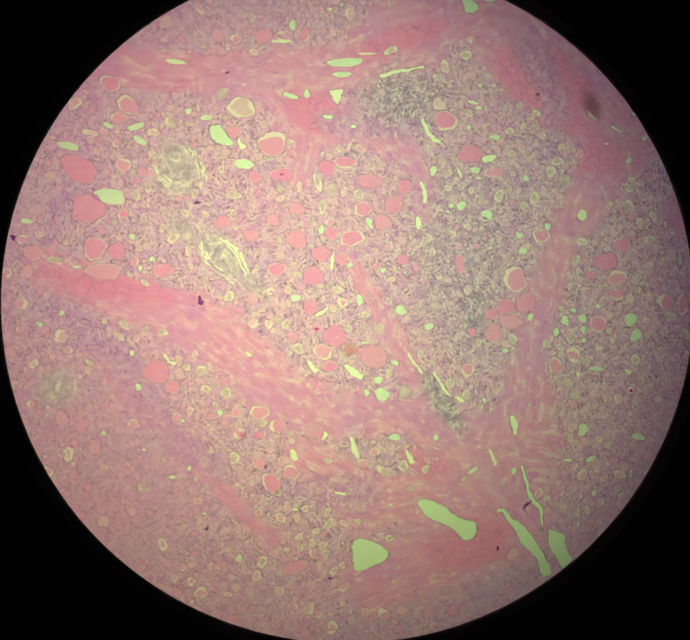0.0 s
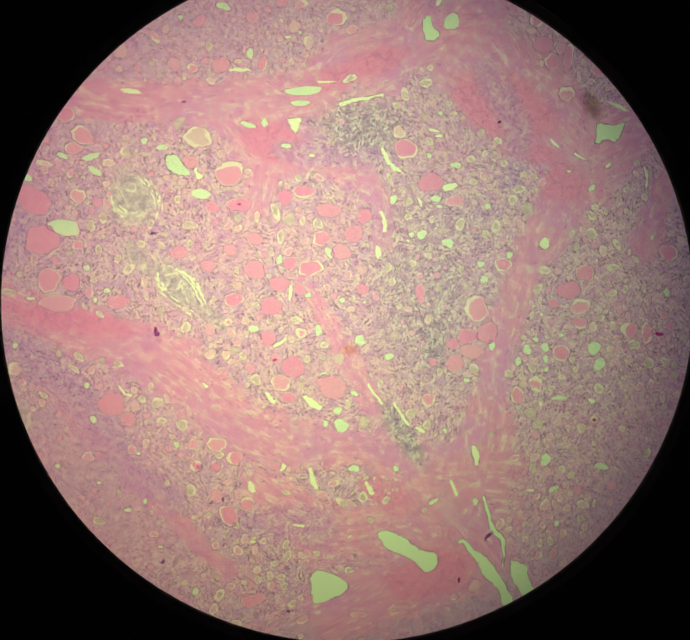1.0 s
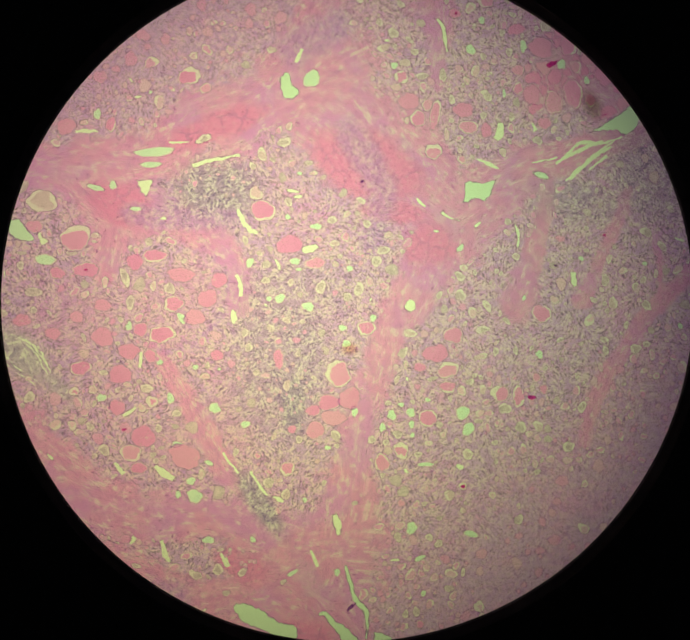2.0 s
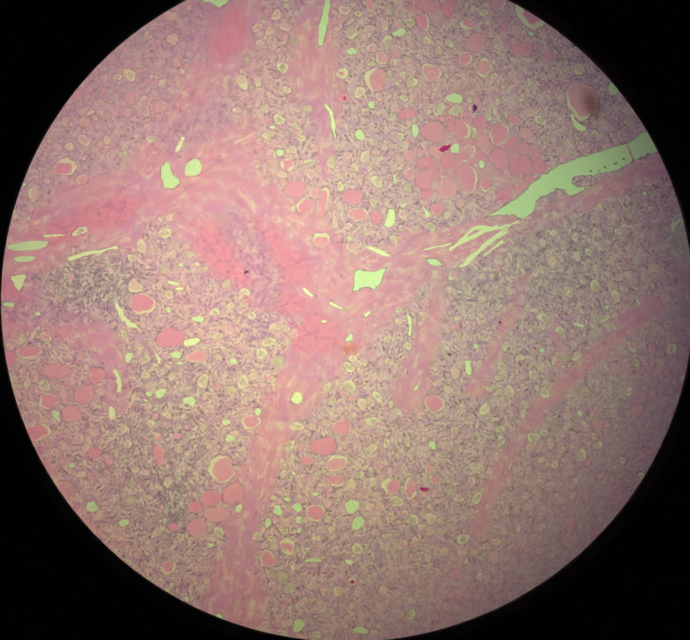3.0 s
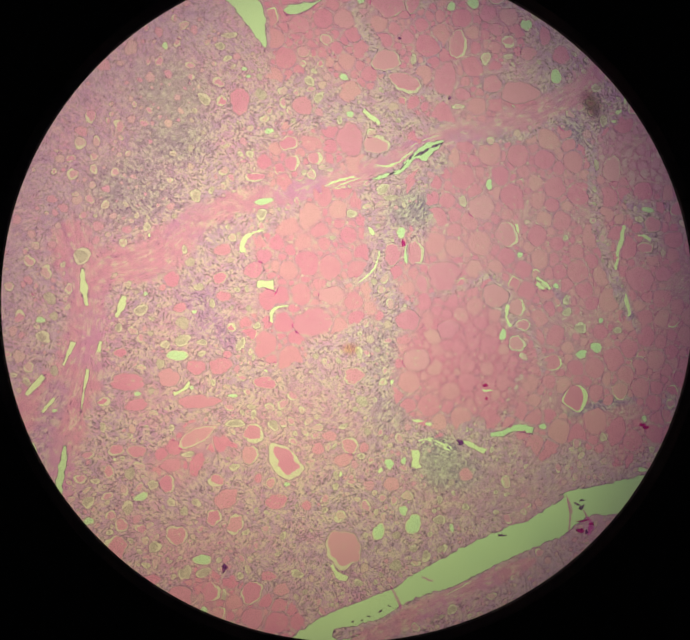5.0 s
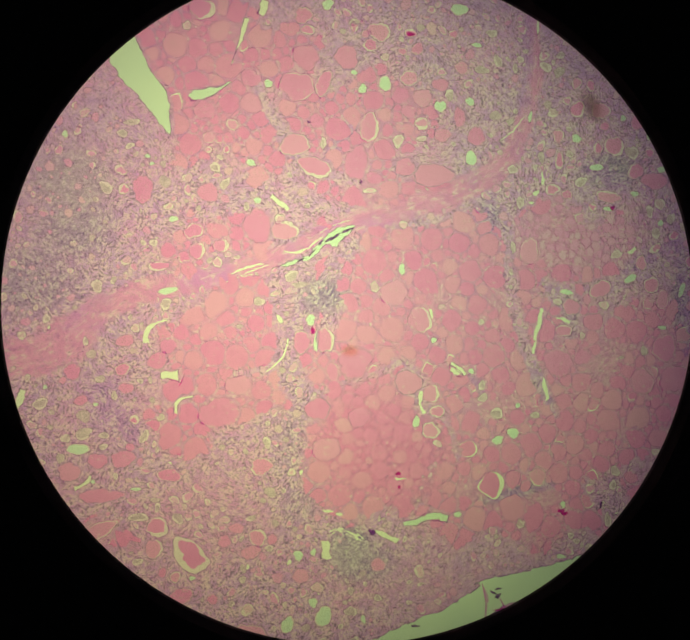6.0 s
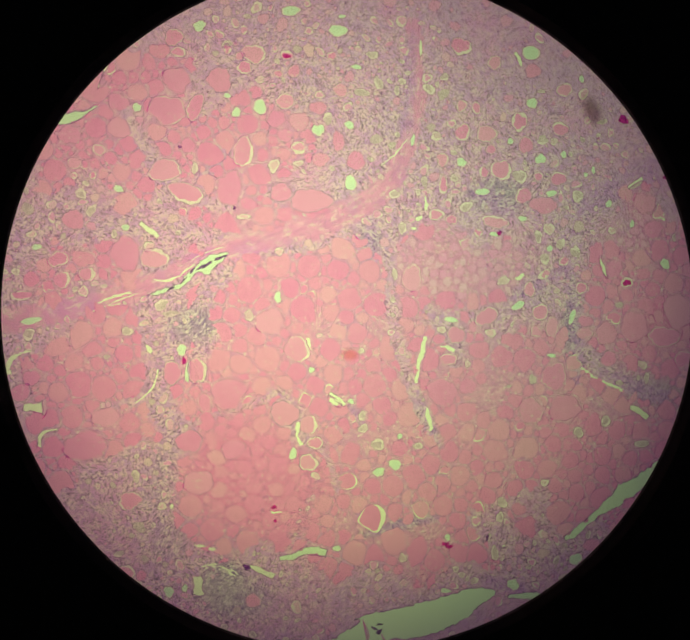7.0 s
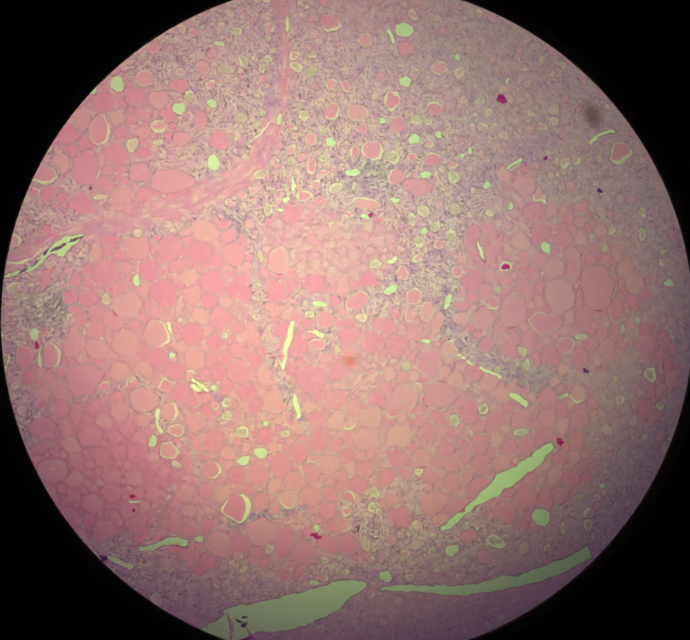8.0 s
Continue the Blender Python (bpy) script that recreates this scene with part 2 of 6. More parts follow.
SECRETION = stain("pale_secretion", (0.72, 0.52, 0.80), (0.90, 0.68, 0.92), 40, 0.30, base=(0.98, 0.54, 0.95))


# ---- mesh helpers ----
def mesh_of(name, verts, faces, mats, slots=None, smooth=True):
    """A mesh from plan places in micrometres (height above the glass in z)."""
    me = bpy.data.meshes.new(name)
    me.from_pydata([(x * UM, y * UM, z * UM) for x, y, z in verts], [], faces)
    for m in mats:
        me.materials.append(m)
    if slots:
        me.polygons.foreach_set("material_index", slots)
    me.polygons.foreach_set("use_smooth", [smooth] * len(faces))
    me.update()
    return me


def part(name, me, parent, label="", kind=""):
    ob = new(name, me)
    ob.parent = parent
    return tagged(ob, label=label, kind=kind)


def wobble(seed, a, rough):
    """An uneven factor round an outline at the angle a."""
    return 1 + rough * (0.55 * math.sin(2 * a + seed * 1.7) + 0.45 * math.sin(3 * a + seed * 2.9) + 0.30 * math.sin(5 * a + seed * 4.1) + 0.2 * math.sin(9 * a + seed * 7.3))


def oval(x, y, rx, ry, turn=0.0, rough=0.08, n=0, seed=None):
    """The outline of an uneven oval; turn is in degrees."""
    n = n or max(9, min(40, int(5 + (rx + ry) / 9)))
    s = seed if seed is not None else x * 0.013 + y * 0.017
    c, d = math.cos(radians(turn)), math.sin(radians(turn))
    pts = []
    for i in range(n):
        a = math.tau * i / n
        k = wobble(s, a, rough) + rough * 0.9 * noise.noise((x * 0.01 + 2.2 * math.cos(a), y * 0.01 + 2.2 * math.sin(a), 1.7))
        u, v = rx * k * math.cos(a), ry * k * math.sin(a)
        pts.append((x + u * c - v * d, y + u * d + v * c))
    return pts


def smooth_line(pts, step):
    """Points along a smooth curve through (x, y, half width) knots."""
    out = []
    for i in range(len(pts) - 1):
        p0, p1, p2, p3 = pts[max(i - 1, 0)], pts[i], pts[i + 1], pts[min(i + 2, len(pts) - 1)]
        k = max(2, int(math.dist(p1[:2], p2[:2]) / step))
        for j in range(k):
            u = j / k
            out.append(tuple(0.5 * (2 * b + (c - a) * u + (2 * a - 5 * b + 4 * c - d) * u * u + (3 * b - a - 3 * c + d) * u ** 3) for a, b, c, d in zip(p0, p1, p2, p3)))
    out.append(tuple(pts[-1]))
    return out


def slit(knots, rough=0.35, step=13):
    """The outline of a long opening along a line of (x, y, half width) knots."""
    line = smooth_line(knots, step)
    if max(k[2] for k in knots) < 17:
        rough, line = 1.0, [(x + 7 * noise.noise((x * 0.03, y * 0.03, 1.3)), y + 7 * noise.noise((x * 0.03, y * 0.03, 4.9)), w) for x, y, w in line]
    left, right = [], []
    for i, (x, y, w) in enumerate(line):
        x0, y0, _ = line[max(i - 1, 0)]
        x1, y1, _ = line[min(i + 1, len(line) - 1)]
        l = math.hypot(x1 - x0, y1 - y0) or 1
        nx, ny = -(y1 - y0) / l, (x1 - x0) / l
        w = max(w, 2.0)
        r1 = rough * min(w, 45.0) * (noise.noise((x * 0.012, y * 0.012, 3.1)) + 0.6 * noise.noise((x * 0.05, y * 0.05, 5.1)) + 0.45 * noise.noise((x * 0.11, y * 0.11, 1.1)))
        r2 = rough * min(w, 45.0) * (noise.noise((x * 0.012, y * 0.012, 9.7)) + 0.6 * noise.noise((x * 0.05, y * 0.05, 6.3)) + 0.45 * noise.noise((x * 0.11, y * 0.11, 7.4)))
        left.append((x + nx * (w + r1), y + ny * (w + r1)))
        right.append((x - nx * (w + r2), y - ny * (w + r2)))
    return left + right[::-1]


def ring_mesh(name, outer, inner, mat, z0, z1):
    """A wall between two outlines of equal count, rounded on top."""
    n = len(outer)
    mids = [((a + c) / 2, (b + d) / 2) for (a, b), (c, d) in zip(outer, inner)]
    verts = [(x, y, z0) for x, y in outer] + [(x, y, z1) for x, y in mids] + [(x, y, z0) for x, y in inner]
    faces = []
    for k in (0, n):
        for i in range(n):
            j = (i + 1) % n
            faces.append((k + i, k + j, k + n + j, k + n + i))
    return mesh_of(name, verts, faces, [mat])


def dome(outline, z0, z1, verts, faces):
    """Adds a low cushion over an outline to verts and faces."""
    n, b = len(outline), len(verts)
    cx, cy = sum(p[0] for p in outline) / n, sum(p[1] for p in outline) / n
    verts += [(x, y, z0) for x, y in outline]
    verts += [(cx + (x - cx) * 0.86, cy + (y - cy) * 0.86, z0 + (z1 - z0) * 0.8) for x, y in outline]
    verts.append((cx, cy, z1))
    for i in range(n):
        j = (i + 1) % n
        faces.append((b + i, b + j, b + n + j, b + n + i))
        faces.append((b + n + i, b + n + j, b + 2 * n))


def shrink(outline, k, dx=0.0, dy=0.0):
    n = len(outline)
    cx, cy = sum(p[0] for p in outline) / n, sum(p[1] for p in outline) / n
    return [(cx + (x - cx) * k + dx, cy + (y - cy) * k + dy) for x, y in outline]


# ---- plan of the tissue ----
# follicles: place, half axes, turn, shrinkage of the colloid, way of the gap, drift
FOLLICLES = []
FOLLICLES += [
    (-5342, -2283, 71, 54, 2, 0, 0, 0), (-3828, -4113, 34, 30, 100, 0.25, 0, 0), (-4249, -4016, 42, 25, 176, 0.3, 0, 0), (-3818, -3765, 50, 43, 96, 0, 0, 0),
    (-3826, -3562, 37, 34, 171, 0, 0, 0), (-3964, -3548, 50, 42, 95, 0.45, 0, 0), (-3819, -3399, 78, 53, 168, 0.18, 0, 0), (-3983, -3396, 41, 40, 115, 0.15, 45, 0.3),
    (-4422, -3209, 60, 49, 178, 0, 0, 0), (-4532, -3100, 92, 89, 99, 0, 0, 0), (-4884, -2404, 131, 55, 1, 0, 0, 0),
]
FOLLICLES += [
    (-4487, -2394, 75, 55, 1, 0, 0, 0), (-4797, -2261, 67, 58, 87, 0, 0, 0), (-4942, -2248, 85, 81, 80, 0, 0, 0), (-3881, -2138, 56, 44, 3, 0, 0, 0),
    (-4080, -2048, 61, 47, 3, 0, 0, 0), (-4752, -2007, 41, 36, 6, 0.15, 0, 0), (-4985, -1976, 111, 108, 32, 0, 0, 0), (-3850, -1725, 56, 44, 4, 0, 0, 0),
    (-5042, -1706, 129, 91, 155, 0, 0, 0), (-4752, -1667, 60, 53, 42, 0.25, 45, 0.6), (-3998, -1409, 61, 47, 5, 0, 0, 0),
]
FOLLICLES += [
    (-4781, -1343, 64, 46, 174, 0.12, 160, 0.4), (-4722, -1255, 87, 61, 151, 0.15, 135, 0.6), (-4839, -1109, 81, 55, 145, 0.12, 160, 0.5), (-3986, -754, 42, 37, 12, 0.3, 135, 0.5),
    (-3790, -722, 63, 60, 54, 0, 0, 0), (-4237, -553, 59, 28, 130, 0.4, 0, 0), (-2807, -4669, 71, 26, 176, 0.1, 0, 0), (-3567, -4518, 107, 45, 17, 0, 0, 0),
    (-3736, -3905, 89, 61, 115, 0.12, 180, 0.5), (-3607, -3826, 57, 55, 125, 0.2, 90, 0.8), (-3695, -3496, 63, 53, 175, 0.22, 180, 0.8),
]
FOLLICLES += [
    (-2288, -3114, 59, 54, 94, 0.22, 0, 0), (-3316, -3075, 58, 45, 179, 0, 0, 0), (-2500, -3015, 27, 26, 171, 0.3, 0, 0), (-3001, -3004, 124, 83, 160, 0, 0, 0),
    (-3370, -2970, 77, 64, 179, 0.18, 0, 0), (-3284, -2859, 83, 83, 165, 0, 0, 0), (-2254, -2830, 34, 33, 177, 0, 0, 0), (-3459, -2652, 57, 57, 33, 0, 0, 0),
    (-3227, -2614, 48, 41, 1, 0.5, 0, 0), (-3742, -2537, 37, 35, 2, 0.5, 0, 0), (-3437, -2424, 89, 63, 1, 0, 0, 0),
]
FOLLICLES += [
    (-3701, -2377, 75, 53, 1, 0.1, 0, 0), (-2350, -2323, 78, 40, 90, 0, 0, 0), (-2782, -2296, 53, 39, 2, 0, 0, 0), (-3237, -2295, 51, 45, 88, 0, 0, 0),
    (-3380, -2262, 80, 54, 1, 0, 0, 0), (-3554, -2164, 76, 69, 6, 0, 0, 0), (-3157, -2148, 97, 64, 2, 0.12, 0, 0), (-3301, -2112, 57, 51, 86, 0, 0, 0),
    (-2936, -2025, 72, 64, 6, 0, 0, 0), (-3726, -2025, 50, 44, 5, 0, 0, 0), (-3554, -1943, 63, 44, 3, 0, 0, 0),
]
FOLLICLES += [
    (-3082, -1932, 68, 64, 11, 0.16, 0, 0), (-2848, -1895, 73, 70, 25, 0, 0, 0), (-2766, -1764, 60, 58, 26, 0, 0, 0), (-3028, -1729, 98, 54, 2, 0, 0, 0),
    (-3664, -1701, 88, 56, 3, 0, 0, 0), (-3339, -1643, 64, 57, 9, 0, 0, 0), (-3205, -1601, 84, 51, 3, 0.15, 270, 0.8), (-2273, -1505, 95, 72, 5, 0, 0, 0),
    (-3732, -1483, 103, 94, 12, 0.22, 90, 0.9), (-2459, -1268, 94, 78, 7, 0.15, 300, 0.5), (-3498, -697, 56, 37, 88, 0.15, 330, 0.8),
]
FOLLICLES += [
    (-2858, -418, 45, 38, 12, 0.1, 0, 0), (-2970, -336, 84, 63, 8, 0.3, 60, 0.6), (-1313, -4292, 36, 33, 156, 0.1, 0, 0), (-1455, -3392, 32, 30, 165, 0, 0, 0),
    (-989, -3282, 36, 34, 169, 0.4, 0, 0), (-1598, -3088, 67, 63, 96, 0.14, 0, 0), (-1456, -3003, 67, 59, 94, 0.38, 0, 0), (-2087, -2840, 72, 69, 92, 0, 0, 0),
    (-1257, -2772, 74, 71, 96, 0.1, 0, 0), (-1957, -2754, 97, 59, 180, 0, 0, 0), (-2101, -2698, 55, 46, 180, 0, 0, 0),
]
FOLLICLES += [
    (-1992, -2642, 90, 59, 0, 0, 0, 0), (-1836, -2615, 86, 83, 89, 0, 0, 0), (-1105, -2544, 64, 50, 180, 0.22, 270, 0.8), (-1923, -2434, 99, 97, 82, 0.22, 160, 0.7),
    (-1105, -2417, 89, 64, 8, 0.22, 90, 0.6), (-1317, -2394, 49, 40, 0, 0, 0, 0), (-1198, -2293, 96, 74, 1, 0, 0, 0), (-1063, -2158, 78, 67, 2, 0.06, 0, 0),
    (-1716, -2106, 70, 60, 3, 0.2, 210, 0.6), (-2089, -1636, 75, 49, 3, 0.1, 0, 0), (-1001, -854, 39, 34, 174, 0.2, 0, 0),
]
FOLLICLES += [
    (-1215, -802, 66, 62, 170, 0.3, 90, 0.9), (-812, -631, 56, 49, 93, 0, 0, 0), (-949, -613, 85, 50, 178, 0.1, 0, 0), (-1334, -566, 68, 59, 108, 0.15, 160, 0.7),
    (-1203, -531, 117, 42, 80, 0.12, 0, 0), (-989, -488, 79, 62, 178, 0, 0, 0), (-1262, -463, 46, 45, 101, 0.12, 0, 0), (-1399, -442, 83, 67, 178, 0, 0, 0),
    (-1458, -267, 59, 49, 179, 0.3, 0, 0), (-1055, 224, 48, 43, 2, 0, 0, 0), (-818, 372, 92, 87, 6, 0.22, 170, 0.9),
]
FOLLICLES += [
    (-1061, 403, 48, 46, 9, 0.5, 0, 0), (-775, 528, 52, 50, 10, 0.15, 0, 0), (-857, 903, 50, 40, 87, 0.15, 0, 0), (-811, 1050, 61, 43, 4, 0.2, 240, 0.6),
    (-888, 1388, 46, 40, 10, 0.5, 0, 0), (-781, 1725, 49, 37, 7, 0.08, 0, 0), (-557, -2623, 92, 48, 90, 0.35, 0, 0), (-703, -2596, 80, 61, 179, 0.3, 160, 0.9),
    (-358, -2569, 41, 37, 91, 0.1, 0, 0), (-417, -2480, 38, 37, 93, 0.1, 0, 0), (-375, -1998, 81, 72, 3, 0.1, 0, 0),
]
FOLLICLES += [
    (-229, -1429, 45, 25, 176, 0, 0, 0), (-356, -561, 57, 51, 175, 0, 0, 0), (-283, -403, 85, 76, 93, 0.05, 0, 0), (-456, -348, 82, 63, 91, 0, 0, 0),
    (-125, -326, 108, 83, 91, 0.1, 0, 0.8), (-565, -306, 53, 40, 91, 0.12, 0, 0), (123, -174, 84, 74, 179, 0, 0, 0), (-565, -171, 50, 47, 177, 0.06, 0, 0),
    (-487, -149, 38, 31, 91, 0, 0, 0), (-387, 8, 104, 79, 0, 0, 0, 0), (116, 8, 86, 81, 90, 0.08, 0, 0),
]
FOLLICLES += [
    (327, 18, 56, 52, 180, 0, 0, 0), (-163, 30, 76, 70, 0, 0.18, 0, 0.9), (236, 120, 59, 42, 0, 0, 0, 0), (-581, 133, 78, 41, 21, 0, 0, 0),
    (-400, 443, 85, 69, 2, 0.15, 0, 0), (3, 502, 77, 64, 78, 0.18, 0, 0), (-147, 557, 61, 60, 37, 0.15, 0, 0), (507, 616, 43, 39, 5, 0, 0, 0),
    (294, 651, 85, 61, 2, 0, 0, 0), (-61, 685, 97, 70, 22, 0, 0, 0), (252, 788, 48, 39, 88, 0.15, 0, 0),
]
FOLLICLES += [
    (-466, 809, 69, 56, 87, 0.15, 0, 0.9), (-131, 817, 58, 54, 11, 0.3, 240, 0.8), (164, 824, 38, 32, 87, 0, 0, 0), (353, 935, 160, 98, 140, 0.33, 200, 0.4),
    (-441, 936, 82, 44, 2, 0, 0, 0), (106, 992, 69, 66, 33, 0.12, 0, 0.8), (590, 1022, 53, 45, 6, 0, 0, 0), (-673, 1039, 68, 50, 4, 0, 0, 0),
    (673, 1112, 60, 39, 3, 0, 0, 0), (-268, 1130, 135, 62, 27, 0.12, 270, 0.6), (131, 1143, 81, 73, 10, 0.22, 300, 0.5),
]
FOLLICLES += [
    (-673, 1360, 87, 44, 3, 0, 0, 0), (-252, 1377, 152, 50, 3, 0, 0, 0), (212, 1504, 97, 45, 173, 0.05, 0, 0), (-735, 1519, 117, 68, 4, 0, 0, 0),
    (-456, 1547, 76, 69, 15, 0, 0, 0), (-268, 1619, 70, 57, 8, 0, 0, 0), (-103, 1627, 83, 63, 6, 0, 0, 0), (-52, 1708, 38, 28, 6, 0, 0, 0),
    (-23, 1900, 39, 35, 16, 0.45, 0, 0), (556, 1934, 156, 96, 2, 0, 0, 0), (-378, 2038, 50, 38, 8, 0, 0, 0),
]
FOLLICLES += [
    (-78, 2119, 58, 38, 6, 0, 0, 0), (686, 2129, 92, 71, 4, 0, 0, 0), (-497, 2178, 29, 27, 48, 0, 0, 0), (-434, 2238, 61, 56, 11, 0, 0, 0),
    (-103, 2250, 58, 44, 9, 0, 0, 0), (131, 2307, 72, 63, 17, 0, 0, 0), (204, 2407, 64, 51, 6, 0, 0, 0), (-85, 2447, 69, 44, 4, 0, 0, 0),
    (139, 2967, 77, 37, 1, 0.3, 0, 0), (404, 3075, 64, 57, 76, 0.2, 0, 0.9), (571, 3116, 59, 51, 13, 0.25, 0, 0.9),
]
FOLLICLES += [
    (378, 3216, 71, 57, 10, 0.12, 0, 0), (478, 3487, 75, 72, 63, 0, 0, 0), (-94, 3497, 46, 38, 64, 0.35, 0, 0), (36, 3500, 98, 77, 87, 0, 0, 0),
    (484, 3791, 28, 27, 60, 0.3, 0, 0), (606, 3795, 34, 27, 86, 0.35, 0, 0), (484, 3874, 49, 43, 10, 0.08, 0, 0), (646, 3974, 49, 43, 11, 0.15, 0, 0),
    (454, 4068, 76, 68, 12, 0, 0, 0), (440, 4776, 97, 74, 9, 0.2, 340, 0.9), (774, 285, 147, 135, 88, 0.12, 230, 0.8),
]
FOLLICLES += [
    (1129, 749, 62, 59, 13, 0, 0, 0), (1692, 800, 60, 50, 4, 0, 0, 0), (773, 936, 74, 52, 3, 0, 0, 0), (925, 1022, 41, 39, 20, 0, 0, 0),
    (823, 1042, 68, 65, 21, 0.15, 60, 0.6), (850, 1547, 79, 71, 3, 0.1, 0, 0), (1317, 1656, 102, 92, 4, 0, 0, 0), (2086, 1774, 71, 67, 8, 0.15, 0, 0),
    (1554, 1883, 82, 72, 5, 0, 0, 0), (2135, 1915, 60, 53, 5, 0.15, 0, 0), (1249, 1949, 88, 85, 16, 0, 0, 0),
]
FOLLICLES += [
    (2093, 2048, 71, 67, 11, 0.2, 0, 0.9), (1917, 2130, 105, 93, 6, 0, 0, 0), (1356, 2219, 72, 47, 89, 0.05, 0, 0), (1520, 2283, 130, 105, 5, 0, 0, 0),
    (1134, 2434, 85, 67, 87, 0, 0, 0), (1305, 2446, 98, 68, 88, 0.15, 0, 0.8), (2006, 2593, 97, 93, 91, 0.12, 0, 0.9), (1808, 2792, 99, 97, 7, 0, 0, 0),
    (1013, 3231, 100, 77, 8, 0.18, 60, 0.9), (822, 3259, 129, 92, 87, 0, 0, 0), (1660, 3625, 65, 45, 3, 0, 0, 0),
]
FOLLICLES += [
    (2104, 3660, 147, 91, 3, 0, 0, 0), (1228, 3691, 126, 77, 163, 0.15, 270, 0.8), (1889, 3712, 86, 64, 4, 0, 0, 0), (1531, 3732, 128, 84, 89, 0, 0, 0),
    (1086, 3844, 112, 81, 24, 0.05, 0, 0), (2173, 3956, 71, 51, 4, 0, 0, 0), (1628, 3991, 110, 77, 73, 0.15, 350, 0.8), (1243, 4023, 57, 51, 81, 0, 0, 0),
    (2014, 4036, 57, 50, 9, 0.35, 0, 0), (1919, 4121, 63, 44, 4, 0, 0, 0), (775, 4128, 76, 73, 51, 0, 0, 0),
]
FOLLICLES += [
    (2020, 4226, 71, 68, 43, 0, 0, 0), (1857, 4235, 69, 60, 9, 0, 0, 0), (1101, 4269, 127, 107, 10, 0.05, 0, 0), (1291, 4294, 103, 56, 69, 0.05, 0, 0),
    (775, 4306, 74, 62, 10, 0, 0, 0), (2157, 4327, 71, 48, 5, 0, 0, 0), (1919, 4364, 76, 57, 6, 0.1, 0, 0), (1164, 4477, 96, 87, 20, 0, 0, 0),
    (1460, 4493, 92, 87, 40, 0, 0, 0), (1872, 4557, 38, 31, 9, 0.1, 0, 0), (1982, 4581, 51, 47, 20, 0, 0, 0),
]
FOLLICLES += [
    (1634, 4589, 59, 48, 10, 0.15, 0, 0), (1601, 4671, 37, 34, 19, 0.1, 0, 0), (1180, 4673, 57, 38, 6, 0.2, 0, 0), (1699, 4689, 92, 70, 8, 0.12, 0, 0),
    (1929, 4695, 48, 38, 8, 0.3, 90, 0.8), (1515, 4713, 37, 31, 83, 0.4, 0, 0), (1148, 4775, 70, 62, 18, 0.1, 0, 0), (3076, 2267, 109, 108, 155, 0, 0, 0),
    (3270, 2307, 65, 64, 163, 0, 0, 0), (3124, 2513, 71, 45, 180, 0.1, 0, 0), (3182, 2691, 77, 64, 1, 0, 0, 0),
]
FOLLICLES += [
    (3308, 2746, 42, 32, 90, 0, 0, 0), (3416, 2827, 98, 64, 15, 0.05, 0, 0), (2844, 3108, 95, 82, 87, 0.04, 0, 0), (3350, 3452, 39, 32, 4, 0.4, 0, 0),
    (3480, 3536, 111, 48, 177, 0.2, 90, 0.9), (3146, 3546, 48, 41, 6, 0.1, 0, 0), (3028, 3580, 61, 48, 4, 0.2, 0, 0), (3701, 3736, 67, 64, 26, 0.1, 160, 0.9),
    (3082, 3795, 70, 38, 89, 0.2, 0, 0), (3392, 3902, 45, 42, 74, 0.25, 180, 0.8), (3529, 3923, 86, 80, 17, 0.15, 0, 0),
]
FOLLICLES += [
    (2431, 3955, 78, 70, 9, 0, 0, 0), (3076, 3985, 54, 51, 72, 0.15, 0, 0), (3447, 4074, 49, 35, 5, 0.08, 0, 0), (2302, 4094, 83, 45, 89, 0, 0, 0),
    (3720, 4118, 67, 64, 30, 0.05, 0, 0), (3414, 4191, 79, 70, 13, 0.1, 0, 0), (3230, 4192, 78, 54, 68, 0.2, 300, 0.6), (3670, 4293, 84, 60, 87, 0.28, 0, 0),
    (3333, 4379, 54, 36, 88, 0.15, 0, 0), (3220, 4389, 51, 45, 80, 0.15, 0, 0), (2318, 4461, 58, 51, 11, 0, 0, 0),
]
FOLLICLES += [
    (2253, 4706, 38, 35, 74, 0.2, 0, 0), (3473, 4723, 60, 54, 20, 0.08, 0, 0), (3220, 4829, 84, 70, 12, 0.2, 300, 0.8), (4375, 922, 69, 53, 174, 0, 0, 0),
    (4254, 1079, 76, 46, 176, 0, 0, 0), (4970, 1359, 79, 67, 173, 0, 0, 0), (3762, 2115, 104, 93, 93, 0.02, 0, 0), (4031, 2128, 129, 98, 178, 0, 0, 0),
    (3946, 2374, 108, 104, 174, 0.03, 0, 0), (5010, 2496, 79, 74, 178, 0.06, 0, 0), (4389, 2504, 69, 60, 179, 0, 0, 0),
]
FOLLICLES += [
    (4850, 2670, 135, 87, 0, 0.03, 0, 0), (4371, 2695, 90, 86, 1, 0, 0, 0), (4193, 2701, 68, 46, 0, 0.05, 0, 0), (3805, 2716, 49, 47, 88, 0.15, 0, 0),
    (3929, 2749, 78, 54, 90, 0.05, 0, 0), (4597, 2753, 119, 113, 2, 0, 0, 0), (4200, 2793, 68, 39, 0, 0, 0, 0), (3838, 2863, 72, 64, 89, 0.1, 0, 0),
    (4966, 2872, 129, 127, 18, 0, 0, 0), (3751, 3031, 58, 50, 88, 0.12, 0, 0), (4165, 3046, 53, 48, 87, 0.12, 0, 0),
]
